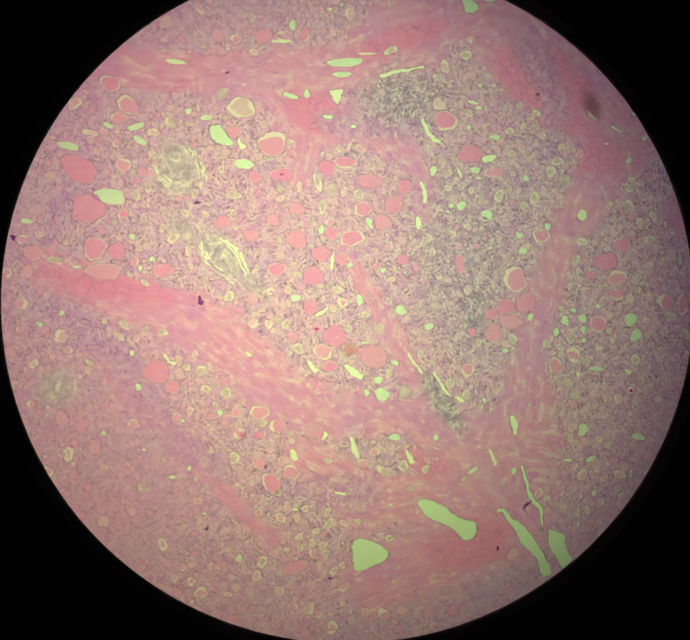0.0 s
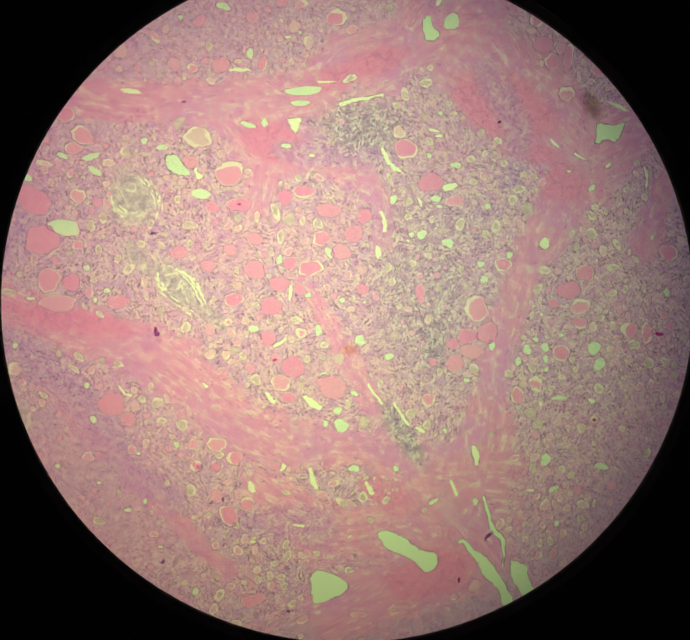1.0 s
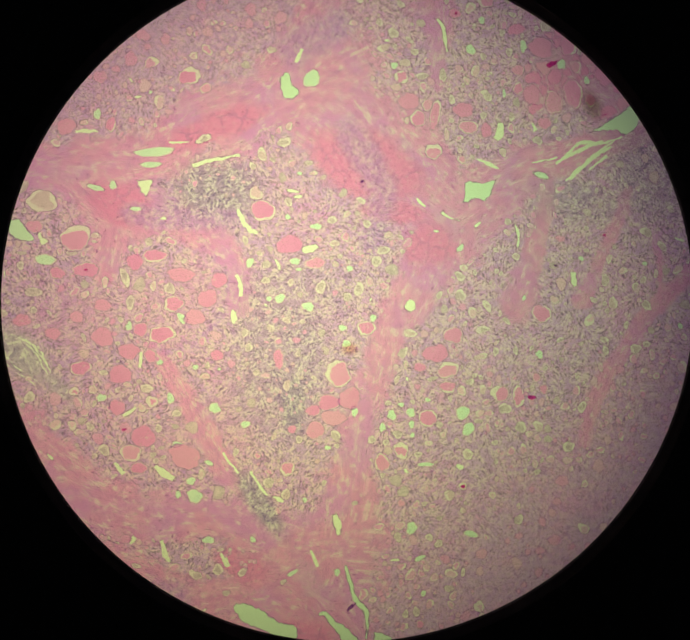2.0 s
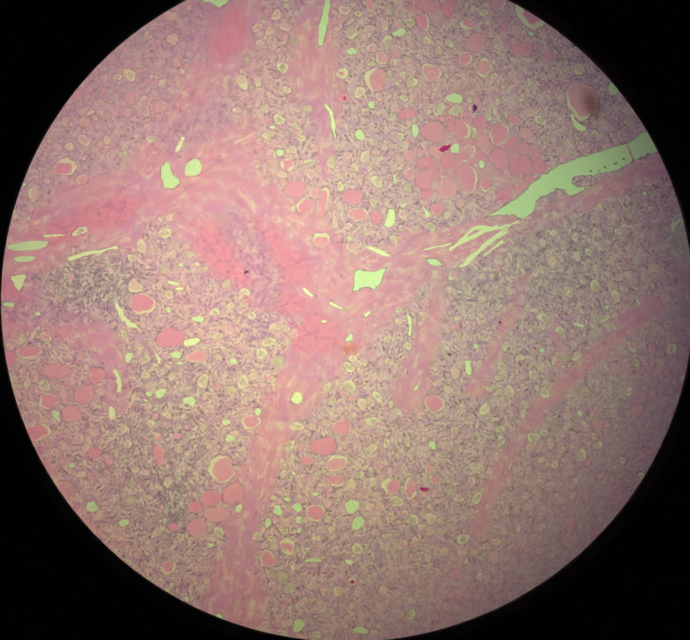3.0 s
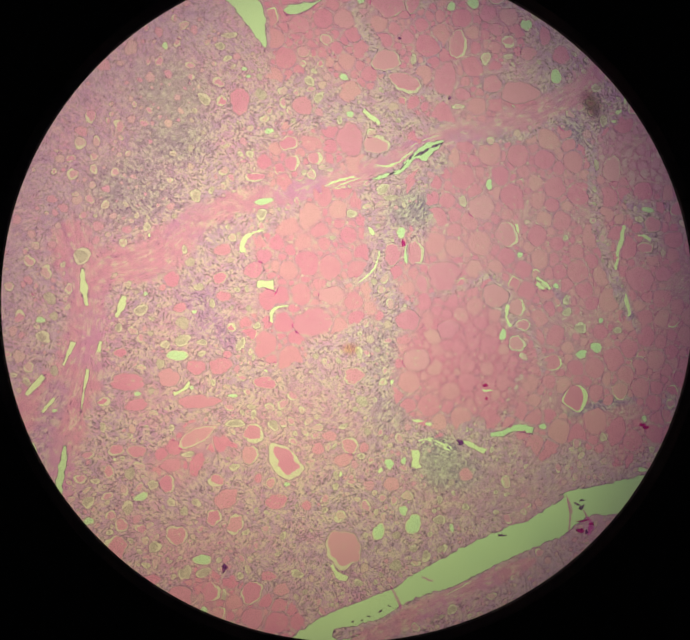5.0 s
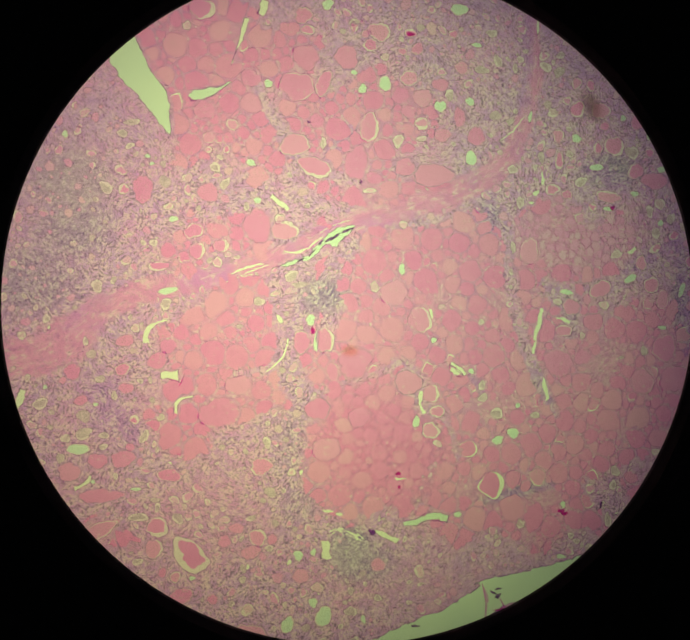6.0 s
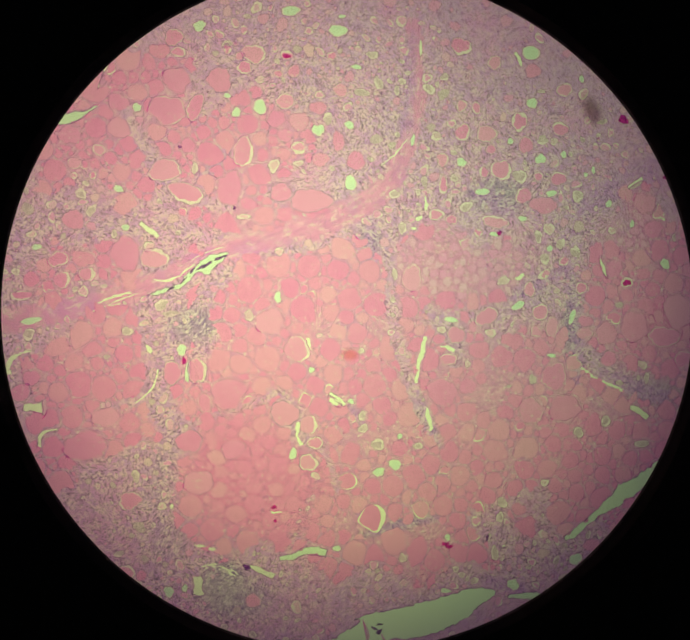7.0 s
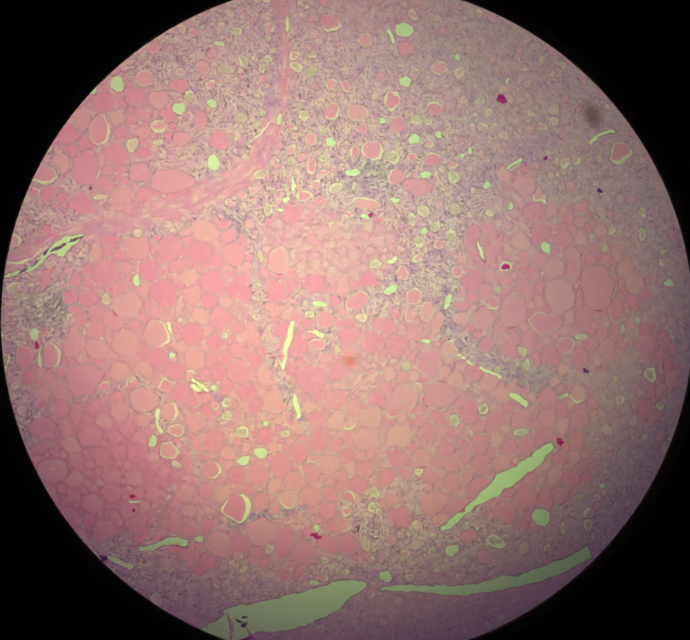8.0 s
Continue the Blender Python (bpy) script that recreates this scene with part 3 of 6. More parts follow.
FOLLICLES += [
    (4537, 3091, 52, 46, 3, 0.45, 0, 0), (3868, 3146, 60, 36, 29, 0.5, 0, 0), (5063, 3187, 64, 60, 6, 0, 0, 0), (4433, 3198, 73, 69, 82, 0, 0, 0),
    (4023, 3247, 44, 39, 5, 0.15, 0, 0), (5126, 3439, 50, 47, 9, 0, 0, 0), (4753, 3504, 85, 67, 4, 0, 0, 0), (3861, 3669, 114, 65, 3, 0, 0, 0),
    (4682, 3701, 91, 80, 7, 0, 0, 0), (3978, 3875, 74, 52, 4, 0.12, 90, 0.8), (3820, 3886, 40, 39, 26, 0.2, 0, 0),
]
FOLLICLES += [
    (3994, 4251, 74, 55, 6, 0.2, 90, 0.8), (4027, 4546, 68, 55, 9, 0.15, 0, 0), (3776, 4677, 74, 52, 7, 0, 0, 0), (5271, 2942, 169, 145, 89, 0, 0, 0),
    (5454, 3970, 95, 90, 73, 0.25, 300, 0.7),
]
# oval empty spaces: place, half axes, turn
LUMENS = []
LUMENS += [
    (-5301, -2768, 34, 18, 158), (-5384, -2069, 51, 21, 1), (-3965, -4432, 37, 24, 92), (-4040, -4366, 25, 24, 120),
    (-3843, -4361, 21, 19, 167), (-4010, -4160, 18, 15, 170), (-4204, -4104, 24, 12, 176), (-4189, -3911, 22, 18, 95),
    (-4616, -3908, 54, 27, 151), (-4264, -3862, 22, 18, 95), (-4426, -3840, 35, 15, 177), (-4308, -3783, 25, 18, 92),
    (-4485, -3716, 24, 18, 92), (-4157, -3663, 28, 21, 92), (-4616, -3644, 23, 12, 177), (-3937, -3560, 31, 15, 90),
]
LUMENS += [
    (-4886, -3519, 26, 18, 177), (-4353, -3448, 19, 18, 108), (-4096, -3394, 28, 24, 93), (-4127, -3337, 25, 24, 110),
    (-4651, -3206, 34, 24, 91), (-4978, -3032, 41, 21, 148), (-3897, -2982, 37, 12, 139), (-4695, -2970, 26, 24, 178),
    (-4777, -2854, 48, 21, 138), (-4747, -2772, 48, 27, 143), (-4879, -2747, 30, 23, 90), (-5158, -2693, 24, 23, 88),
    (-5058, -2376, 35, 15, 1), (-5201, -2326, 57, 24, 176), (-4561, -2318, 27, 24, 5), (-4650, -2246, 27, 24, 6),
]
LUMENS += [
    (-4694, -2162, 29, 24, 3), (-4679, -2112, 24, 15, 2), (-4004, -1978, 28, 25, 7), (-4171, -1920, 24, 19, 3),
    (-4840, -1888, 105, 61, 171), (-4004, -1857, 61, 34, 2), (-4271, -1852, 40, 27, 89), (-3927, -1634, 80, 37, 177),
    (-4080, -1592, 37, 15, 2), (-3757, -1588, 40, 19, 2), (-5114, -1549, 86, 27, 166), (-4640, -1496, 64, 25, 145),
    (-4970, -1454, 69, 21, 167), (-4664, -1399, 66, 27, 18), (-4854, -1398, 46, 21, 161), (-4301, -1369, 48, 15, 177),
]
LUMENS += [
    (-4192, -1318, 42, 28, 4), (-4313, -1277, 30, 28, 15), (-3948, -1236, 96, 81, 9), (-4207, -818, 27, 18, 6),
    (-4261, -738, 27, 18, 6), (-3872, -593, 42, 25, 108), (-4067, -405, 22, 21, 57), (-3774, -309, 54, 31, 164),
    (-3629, -4389, 26, 24, 126), (-3112, -4204, 38, 22, 176), (-3567, -4100, 31, 13, 177), (-2872, -4094, 28, 10, 28),
    (-3239, -3998, 51, 13, 167), (-2717, -3982, 29, 26, 170), (-3684, -3979, 31, 25, 94), (-2316, -3924, 32, 17, 32),
]
LUMENS += [
    (-3333, -3757, 38, 19, 157), (-2532, -3610, 30, 23, 141), (-2840, -3599, 48, 29, 7), (-2935, -3285, 59, 51, 176),
    (-3049, -3270, 29, 26, 94), (-2962, -3178, 39, 32, 178), (-2890, -3134, 42, 26, 90), (-2838, -3054, 39, 19, 150),
    (-3220, -2987, 26, 25, 155), (-3059, -2917, 45, 22, 180), (-2383, -2878, 33, 20, 69), (-2583, -2787, 37, 32, 179),
    (-3059, -2700, 39, 26, 0), (-2798, -2667, 45, 43, 89), (-3101, -2594, 42, 32, 90), (-3563, -2583, 44, 28, 21),
]
LUMENS += [
    (-3617, -2527, 38, 31, 1), (-3390, -2494, 35, 19, 1), (-2864, -2442, 43, 23, 1), (-2507, -2422, 27, 26, 8),
    (-3548, -2410, 35, 22, 1), (-2766, -2393, 16, 16, 12), (-2930, -2378, 26, 23, 88), (-2574, -2358, 20, 19, 11),
    (-3172, -2342, 26, 22, 3), (-3679, -2166, 37, 16, 110), (-3380, -2088, 38, 25, 89), (-3021, -2036, 48, 33, 110),
    (-2418, -1894, 26, 23, 85), (-2340, -1892, 41, 39, 18), (-3538, -1785, 44, 25, 89), (-2441, -1764, 34, 29, 6),
]
LUMENS += [
    (-3406, -1750, 75, 29, 105), (-2435, -1650, 37, 29, 5), (-2552, -1638, 42, 30, 88), (-3147, -1338, 29, 13, 3),
    (-2284, -1309, 26, 24, 80), (-3333, -1276, 45, 19, 3), (-2509, -1150, 52, 50, 65), (-3601, -1136, 62, 22, 163),
    (-2250, -1122, 54, 13, 168), (-3485, -1115, 37, 26, 109), (-3231, -966, 74, 25, 3), (-3205, -876, 149, 32, 7),
    (-2872, -772, 57, 28, 32), (-3674, -691, 37, 19, 4), (-3588, -630, 43, 28, 98), (-3318, -499, 31, 13, 4),
]
LUMENS += [
    (-3233, -463, 19, 16, 82), (-3364, -386, 24, 10, 131), (-1422, -4210, 40, 24, 92), (-1341, -4197, 44, 28, 92),
    (-1289, -4065, 28, 27, 159), (-1094, -4040, 43, 27, 176), (-987, -3926, 41, 18, 91), (-1929, -3874, 30, 27, 102),
    (-2249, -3862, 46, 20, 32), (-1500, -3807, 42, 13, 178), (-1314, -3803, 55, 20, 17), (-1173, -3701, 36, 33, 163),
    (-924, -3642, 65, 27, 160), (-1482, -3641, 40, 31, 93), (-1378, -3578, 49, 47, 163), (-1167, -3513, 32, 20, 177),
]
LUMENS += [
    (-989, -3464, 29, 24, 175), (-1280, -3403, 28, 20, 177), (-1800, -3379, 24, 23, 168), (-2162, -3339, 26, 20, 92),
    (-1594, -3183, 24, 23, 167), (-1273, -3112, 71, 17, 179), (-1998, -2969, 28, 23, 179), (-1571, -2942, 28, 26, 171),
    (-2203, -2905, 36, 27, 91), (-1140, -2896, 32, 27, 178), (-1372, -2894, 25, 23, 173), (-1484, -2886, 38, 33, 177),
    (-947, -2858, 61, 46, 66), (-1595, -2832, 36, 31, 92), (-1168, -2822, 30, 28, 95), (-1379, -2814, 33, 28, 92),
]
LUMENS += [
    (-1526, -2743, 43, 38, 92), (-990, -2736, 61, 54, 178), (-1387, -2727, 42, 37, 178), (-1802, -2709, 40, 31, 91),
    (-1457, -2667, 31, 20, 180), (-1554, -2654, 28, 23, 179), (-1257, -2635, 28, 20, 180), (-1222, -2481, 46, 20, 14),
    (-848, -2318, 57, 27, 18), (-2211, -2289, 24, 23, 9), (-1861, -2218, 35, 33, 8), (-2044, -2138, 31, 26, 3),
    (-1889, -2103, 42, 23, 1), (-1666, -2032, 31, 30, 8), (-2140, -1950, 48, 39, 4), (-1855, -1877, 38, 33, 5),
]
LUMENS += [
    (-2205, -1683, 27, 16, 3), (-1838, -1672, 30, 28, 80), (-1942, -1642, 28, 26, 17), (-2232, -1624, 48, 26, 3),
    (-1908, -1585, 24, 20, 5), (-1011, -1512, 42, 22, 50), (-1193, -1391, 25, 13, 2), (-2080, -1373, 48, 26, 3),
    (-880, -1337, 42, 13, 39), (-2209, -1162, 41, 13, 3), (-2199, -995, 27, 16, 4), (-2097, -990, 34, 20, 4),
    (-2132, -917, 31, 23, 6), (-889, -754, 27, 19, 178), (-1116, -672, 53, 21, 90), (-1414, -583, 28, 24, 93),
]
LUMENS += [
    (-834, -522, 34, 28, 92), (-1496, -343, 41, 31, 179), (-2114, -314, 71, 60, 37), (-1145, -239, 56, 27, 90),
    (-1511, -185, 35, 27, 179), (-1428, -161, 41, 34, 179), (-934, -39, 43, 40, 180), (-849, 185, 37, 28, 71),
    (-937, 271, 55, 37, 32), (-1118, 307, 25, 21, 88), (-851, 483, 28, 25, 5), (-994, 565, 42, 31, 2),
    (-1003, 781, 37, 18, 32), (-1427, 1019, 24, 18, 4), (-1359, 1063, 49, 41, 85), (-1421, 1132, 54, 21, 23),
]
LUMENS += [
    (-1869, 1279, 40, 18, 3), (-1213, 1332, 27, 15, 3), (-1675, 1423, 29, 21, 5), (-1834, 1524, 46, 30, 162),
    (-1631, 1540, 49, 29, 66), (-1747, 1679, 48, 35, 28), (-1660, 1795, 29, 24, 10), (-1302, 1952, 36, 27, 8),
    (-820, 2257, 31, 15, 52), (-1033, 2393, 61, 59, 66), (-554, -3550, 41, 40, 122), (-408, -3195, 33, 24, 178),
    (-538, -2852, 48, 44, 94), (-454, -2562, 31, 26, 91), (-392, -2306, 38, 33, 90), (140, -2280, 42, 29, 94),
]
LUMENS += [
    (-274, -1894, 38, 35, 162), (-515, -1881, 27, 18, 90), (460, -1610, 27, 23, 170), (-60, -1577, 29, 22, 174),
    (208, -1486, 23, 19, 171), (-378, -955, 63, 31, 168), (625, -837, 23, 19, 175), (-683, -790, 38, 31, 93),
    (-409, -692, 41, 35, 176), (-674, -352, 44, 15, 90), (-19, -222, 38, 26, 90), (-220, -109, 41, 41, 145),
    (-80, 8, 51, 22, 90), (-525, 14, 53, 31, 90), (-220, 169, 57, 35, 15), (-343, 175, 57, 44, 70),
]
LUMENS += [
    (-226, 261, 70, 41, 1), (-290, 425, 25, 22, 88), (-643, 721, 56, 31, 12), (717, 746, 30, 29, 18),
    (366, 774, 30, 19, 2), (-562, 801, 41, 37, 83), (-324, 1008, 51, 22, 12), (3, 1218, 77, 29, 2),
    (115, 1334, 39, 19, 3), (-14, 1415, 42, 16, 3), (-667, 1438, 28, 22, 6), (-299, 1476, 22, 19, 9),
    (-62, 1479, 32, 19, 4), (-512, 1645, 44, 28, 88), (-394, 1704, 82, 41, 4), (-230, 1715, 32, 25, 8),
]
LUMENS += [
    (-478, 1781, 35, 34, 48), (-227, 1794, 38, 25, 5), (-362, 1809, 57, 44, 8), (154, 1910, 30, 28, 39),
    (-281, 2009, 22, 19, 6), (-157, 2067, 38, 22, 88), (-611, 2133, 22, 18, 81), (-250, 2182, 37, 28, 4),
    (-725, 2197, 34, 21, 88), (-348, 2443, 37, 21, 89), (-17, 2534, 35, 31, 13), (695, 2546, 26, 19, 5),
    (204, 2796, 77, 25, 13), (-271, 2826, 47, 43, 75), (240, 3298, 40, 24, 1), (109, 3312, 28, 24, 86),
]
LUMENS += [
    (744, 3395, 34, 25, 89), (95, 3679, 21, 18, 9), (65, 3730, 24, 21, 11), (-478, 3862, 30, 26, 84),
    (-102, 3882, 38, 33, 10), (-37, 3961, 59, 24, 3), (334, 4653, 36, 31, 101), (760, -2092, 30, 27, 105),
    (1602, -1830, 29, 26, 156), (1219, -1711, 37, 31, 97), (979, -1282, 21, 20, 155), (1356, -1120, 28, 20, 176),
    (2099, -651, 36, 27, 177), (1286, -405, 28, 20, 179), (1312, 157, 42, 26, 0), (1034, 402, 66, 48, 78),
]
LUMENS += [
    (1583, 408, 40, 21, 112), (1291, 448, 86, 59, 78), (1492, 474, 49, 40, 2), (1450, 540, 24, 20, 2),
    (1215, 553, 46, 34, 89), (1689, 560, 32, 30, 7), (1492, 623, 33, 28, 88), (1249, 659, 48, 40, 3),
    (1112, 896, 46, 38, 87), (1219, 917, 32, 25, 95), (933, 1237, 20, 19, 1),
    (1065, 1500, 36, 33, 87), (1977, 1842, 47, 32, 89), (1241, 2438, 91, 20, 86), (2109, 2442, 27, 25, 80),
]
LUMENS += [
    (1198, 2592, 43, 40, 72), (2165, 2690, 27, 20, 0), (832, 2722, 40, 35, 12), (1666, 2832, 49, 28, 89),
    (1124, 2845, 60, 23, 3), (1867, 2964, 45, 30, 90), (976, 3312, 41, 37, 84), (821, 3443, 37, 25, 3),
    (1628, 3534, 58, 19, 2), (775, 3708, 43, 25, 151), (1291, 3867, 44, 25, 89), (1840, 3903, 52, 43, 85),
    (2014, 3925, 41, 25, 3), (2157, 4168, 51, 45, 83), (1576, 4270, 38, 36, 52), (898, 4275, 38, 31, 84),
]
LUMENS += [
    (1741, 4316, 61, 49, 85), (1514, 4385, 29, 22, 7), (1741, 4509, 39, 29, 7), (1514, 4751, 39, 29, 8),
    (1322, 4865, 48, 41, 14), (1654, 4952, 34, 19, 5), (1960, 5012, 76, 38, 5), (2279, -178, 29, 24, 179),
    (2260, -76, 26, 20, 179), (3103, 792, 50, 20, 177), (3624, 810, 53, 45, 169), (3181, 949, 32, 27, 171),
    (2778, 1053, 37, 34, 178), (3482, 1053, 58, 33, 91), (2293, 1146, 33, 27, 5), (3119, 1187, 29, 28, 139),
]
LUMENS += [
    (3522, 1320, 42, 33, 93), (3541, 1429, 49, 36, 117), (2601, 1691, 51, 37, 2), (2721, 1743, 55, 41, 2),
    (2895, 1873, 44, 25, 178), (2594, 1894, 51, 47, 84), (2757, 1948, 27, 22, 88), (2485, 2010, 43, 34, 3),
    (2477, 2101, 40, 32, 88), (2394, 2210, 29, 24, 5), (3590, 2302, 23, 16, 179), (3270, 2474, 32, 23, 90),
    (2472, 2576, 27, 25, 77), (3448, 2705, 49, 32, 0), (3070, 2729, 38, 29, 1), (3140, 2803, 64, 22, 170),
]
LUMENS += [
    (2703, 2838, 22, 19, 2), (3662, 2910, 60, 32, 29), (3546, 3096, 59, 29, 20), (2718, 3137, 50, 22, 90),
    (3474, 3442, 46, 19, 167), (3694, 3564, 40, 26, 3), (3382, 3757, 62, 29, 2), (2392, 3794, 64, 45, 88),
    (2939, 3821, 51, 25, 89), (3165, 3852, 35, 32, 79), (3677, 3880, 58, 53, 80), (3220, 3969, 42, 38, 13),
    (2851, 4121, 52, 16, 75), (3598, 4142, 32, 26, 85), (2382, 4215, 39, 35, 77), (2473, 4453, 61, 31, 174),
]
LUMENS += [
    (2603, 4614, 16, 15, 49), (2433, 4635, 49, 19, 169), (2550, 4729, 56, 28, 180), (2910, 4799, 63, 13, 90),
    (2301, 4890, 75, 44, 10), (2327, 4994, 32, 19, 5), (3791, 844, 24, 22, 147), (4124, 976, 58, 49, 171),
    (4461, 1027, 84, 49, 158), (4992, 1105, 54, 18, 90), (4821, 1196, 78, 67, 171), (5131, 1337, 36, 27, 175),
    (3873, 1569, 40, 29, 176), (4661, 1843, 70, 27, 179), (4143, 1946, 44, 43, 166), (4366, 2024, 53, 38, 74),
]
LUMENS += [
    (4997, 2112, 49, 20, 18), (4476, 2318, 35, 23, 179), (3776, 2352, 39, 33, 91), (4702, 2353, 47, 28, 90),
    (4667, 2453, 56, 27, 152), (3929, 2531, 40, 20, 180), (5139, 2559, 65, 20, 5), (4091, 2825, 66, 27, 74),
    (4475, 2918, 35, 26, 1), (4852, 3234, 47, 42, 87), (5223, 3324, 32, 20, 2), (3911, 3342, 30, 29, 17),
    (4929, 3441, 33, 21, 89), (4578, 3542, 33, 24, 88), (4387, 3692, 33, 31, 78), (3921, 3759, 47, 29, 3),
]
LUMENS += [
    (4608, 3841, 69, 16, 30), (4198, 3909, 26, 20, 87), (4259, 3945, 33, 21, 89), (3837, 4016, 50, 39, 6),
    (4021, 4056, 31, 29, 25), (3944, 4151, 37, 29, 7), (4170, 4177, 26, 24, 79), (4300, 4209, 26, 21, 86),
    (4334, 4316, 48, 20, 13), (3770, 4434, 49, 43, 79), (3843, 4526, 33, 19, 5), (4163, 4635, 33, 24, 87),
    (3759, 4812, 74, 58, 9), (5312, 1416, 29, 27, 166), (5788, 2019, 44, 27, 178), (5423, 2238, 29, 27, 173),
]
LUMENS += [
    (5707, 2266, 59, 58, 156), (5476, 2617, 34, 22, 90), (5603, 2685, 33, 24, 180), (5859, 2976, 44, 38, 1),
    (5814, 3214, 30, 27, 4), (5330, 3241, 34, 29, 88), (5638, 3348, 54, 37, 89), (5637, 3518, 44, 33, 89),
]
# long clefts: knots of place and half width
SLITS = []
SLITS += [
    ((-4150, -2143, 3), (-4035, -2203, 4), (-3943, -2317, 4), (-3893, -2410, 3)),
    ((-3109, -804, 6), (-3044, -800, 10), (-2970, -796, 6)), ((-2957, -965, 16), (-2866, -935, 19), (-2734, -902, 16), (-2619, -880, 13)), ((-2635, -1259, 13), (-2602, -1338, 16), (-2552, -1401, 13), (-2502, -1432, 10)),
]
SLITS += [
    ((-2374, -1613, 10), (-2347, -1654, 17), (-2340, -1696, 13)), ((-2651, -1728, 10), (-2624, -1792, 13), (-2618, -1879, 13)), ((-4488, -2978, 9), (-4452, -3030, 12), (-4398, -3049, 9)), ((-3301, -2271, 10), (-3297, -2334, 13), (-3310, -2382, 10)),
    ((-3475, -3032, 9), (-3437, -3080, 16), (-3412, -3112, 13)), ((-3204, -3060, 16), (-3156, -3115, 29), (-3075, -3164, 23)), ((-3428, -2716, 16), (-3380, -2684, 19), (-3332, -2652, 13)), ((-2739, -2984, 7), (-2693, -3055, 10), (-2633, -3137, 7)),
    ((-2550, -3121, 7), (-2500, -3203, 10), (-2432, -3302, 7)),
]
SLITS += [
    ((-2399, -3309, 13), (-2348, -3330, 23), (-2314, -3350, 10)), ((-1946, -3449, 20), (-1928, -3525, 34), (-1914, -3609, 14)), ((-1338, -1146, 7), (-1320, -1179, 10), (-1278, -1211, 7)), ((-590, -1321, 11), (-560, -1405, 18), (-567, -1508, 11)),
    ((-1868, -3827, 13), (-1834, -3960, 20), (-1793, -4077, 20), (-1724, -4163, 24), (-1706, -4263, 17), (-1716, -4378, 10)), ((-2064, -4180, 13), (-2014, -4172, 20), (-1946, -4251, 30), (-1860, -4338, 44), (-1799, -4433, 54), (-1730, -4510, 41), (-1689, -4595, 41), (-1654, -4680, 41)), ((-2126, -3703, 7), (-2092, -3769, 10), (-2065, -3829, 7)),
]
SLITS += [
    ((-2759, -3698, 10), (-2727, -3747, 16), (-2701, -3796, 13)), ((-3166, -3589, 13), (-3138, -3669, 16), (-3106, -3740, 13)), ((-3598, -3669, 12), (-3582, -3711, 16), (-3567, -3749, 12)), ((-3735, -756, 9), (-3658, -746, 12), (-3581, -748, 6)),
    ((-4467, -925, 9), (-4394, -943, 15), (-4335, -946, 6)), ((-2229, -203, 12), (-2206, -157, 15), (-2180, -96, 15)), ((-1777, 935, 15), (-1705, 937, 27), (-1632, 933, 12)), ((-1145, 1095, 12), (-1154, 1008, 24), (-1175, 885, 27), (-1196, 761, 30), (-1214, 669, 27), (-1226, 592, 15)),
]
SLITS += [
    ((-1190, 177, 12), (-1145, 116, 21), (-1130, 23, 18), (-1112, -69, 15)), ((684, 180, 16), (734, 109, 26), (808, 64, 26)), ((-698, -564, 22), (-705, -633, 37), (-742, -701, 25)), ((-889, -847, 9), (-797, -881, 12), (-705, -915, 9)),
    ((-1155, -1242, 18), (-1101, -1285, 12), (-1010, -1310, 9)), ((-456, -559, 9), (-425, -622, 13)), ((1283, 1220, 10), (1352, 1200, 14), (1439, 1169, 10)), ((1666, 1053, 10), (1755, 1012, 24), (1844, 965, 24)),
    ((1879, 1093, 17), (1986, 1103, 24), (2094, 1140, 31), (2221, 1110, 32)),
]
SLITS += [
    ((-267, -863, 13), (-77, -756, 16), (116, -674, 10)), ((-140, -946, 10), (20, -813, 16), (181, -714, 10)), ((4, -902, 6), (149, -784, 10)),
    ((-750, 2124, 25), (-781, 2029, 34), (-811, 1966, 15)),
]
SLITS += [
    ((-903, 1806, 15), (-927, 1727, 18)), ((-994, 1616, 18), (-1015, 1507, 15), (-1033, 1382, 9), (-1045, 1289, 6)), ((-1084, 1805, 21), (-1114, 1733, 18), (-1159, 1638, 12)), ((147, 2203, 26), (212, 2201, 32), (277, 2205, 45)),
    ((251, 1931, 19), (260, 1996, 19), (293, 2039, 13), (375, 2057, 10)), ((-315, 1522, 9), (-347, 1467, 19), (-425, 1432, 19)), ((-1544, 1528, 12), (-1520, 1575, 15)), ((-1397, 1435, 15), (-1338, 1507, 24), (-1278, 1571, 21)),
    ((-1294, 1317, 12), (-1249, 1373, 18), (-1210, 1421, 12)),
]
SLITS += [
    ((-124, -1679, 26), (-124, -1743, 32), (-102, -1792, 16)), ((709, -1409, 7), (793, -1429, 10)), ((-1030, 2311, 15), (-1025, 2220, 24), (-1013, 2113, 24), (-1001, 2046, 15)), ((52, 2427, 16), (62, 2506, 16), (109, 2561, 13), (204, 2590, 9)),
    ((620, 2911, 4), (750, 2959, 6), (849, 2997, 5)), ((700, 2905, 3), (800, 2950, 5), (905, 2985, 3)), ((560, 2850, 3), (690, 2890, 5), (790, 2915, 3)),
]
SLITS += [
    ((1814, 1428, 7), (1901, 1422, 7)), ((2012, 2066, 10), (2012, 1966, 14), (2033, 1899, 10)),
    ((2234, 2272, 17), (2305, 2224, 24), (2352, 2181, 14)), ((2084, 2668, 10), (2091, 2601, 14), (2081, 2541, 7)), ((349, 4140, 21), (409, 4174, 40), (500, 4199, 40), (560, 4227, 15), (637, 4277, 9)), ((744, 4734, 19), (729, 4655, 25), (707, 4576, 15), (667, 4481, 6), (637, 4386, 6)),
]
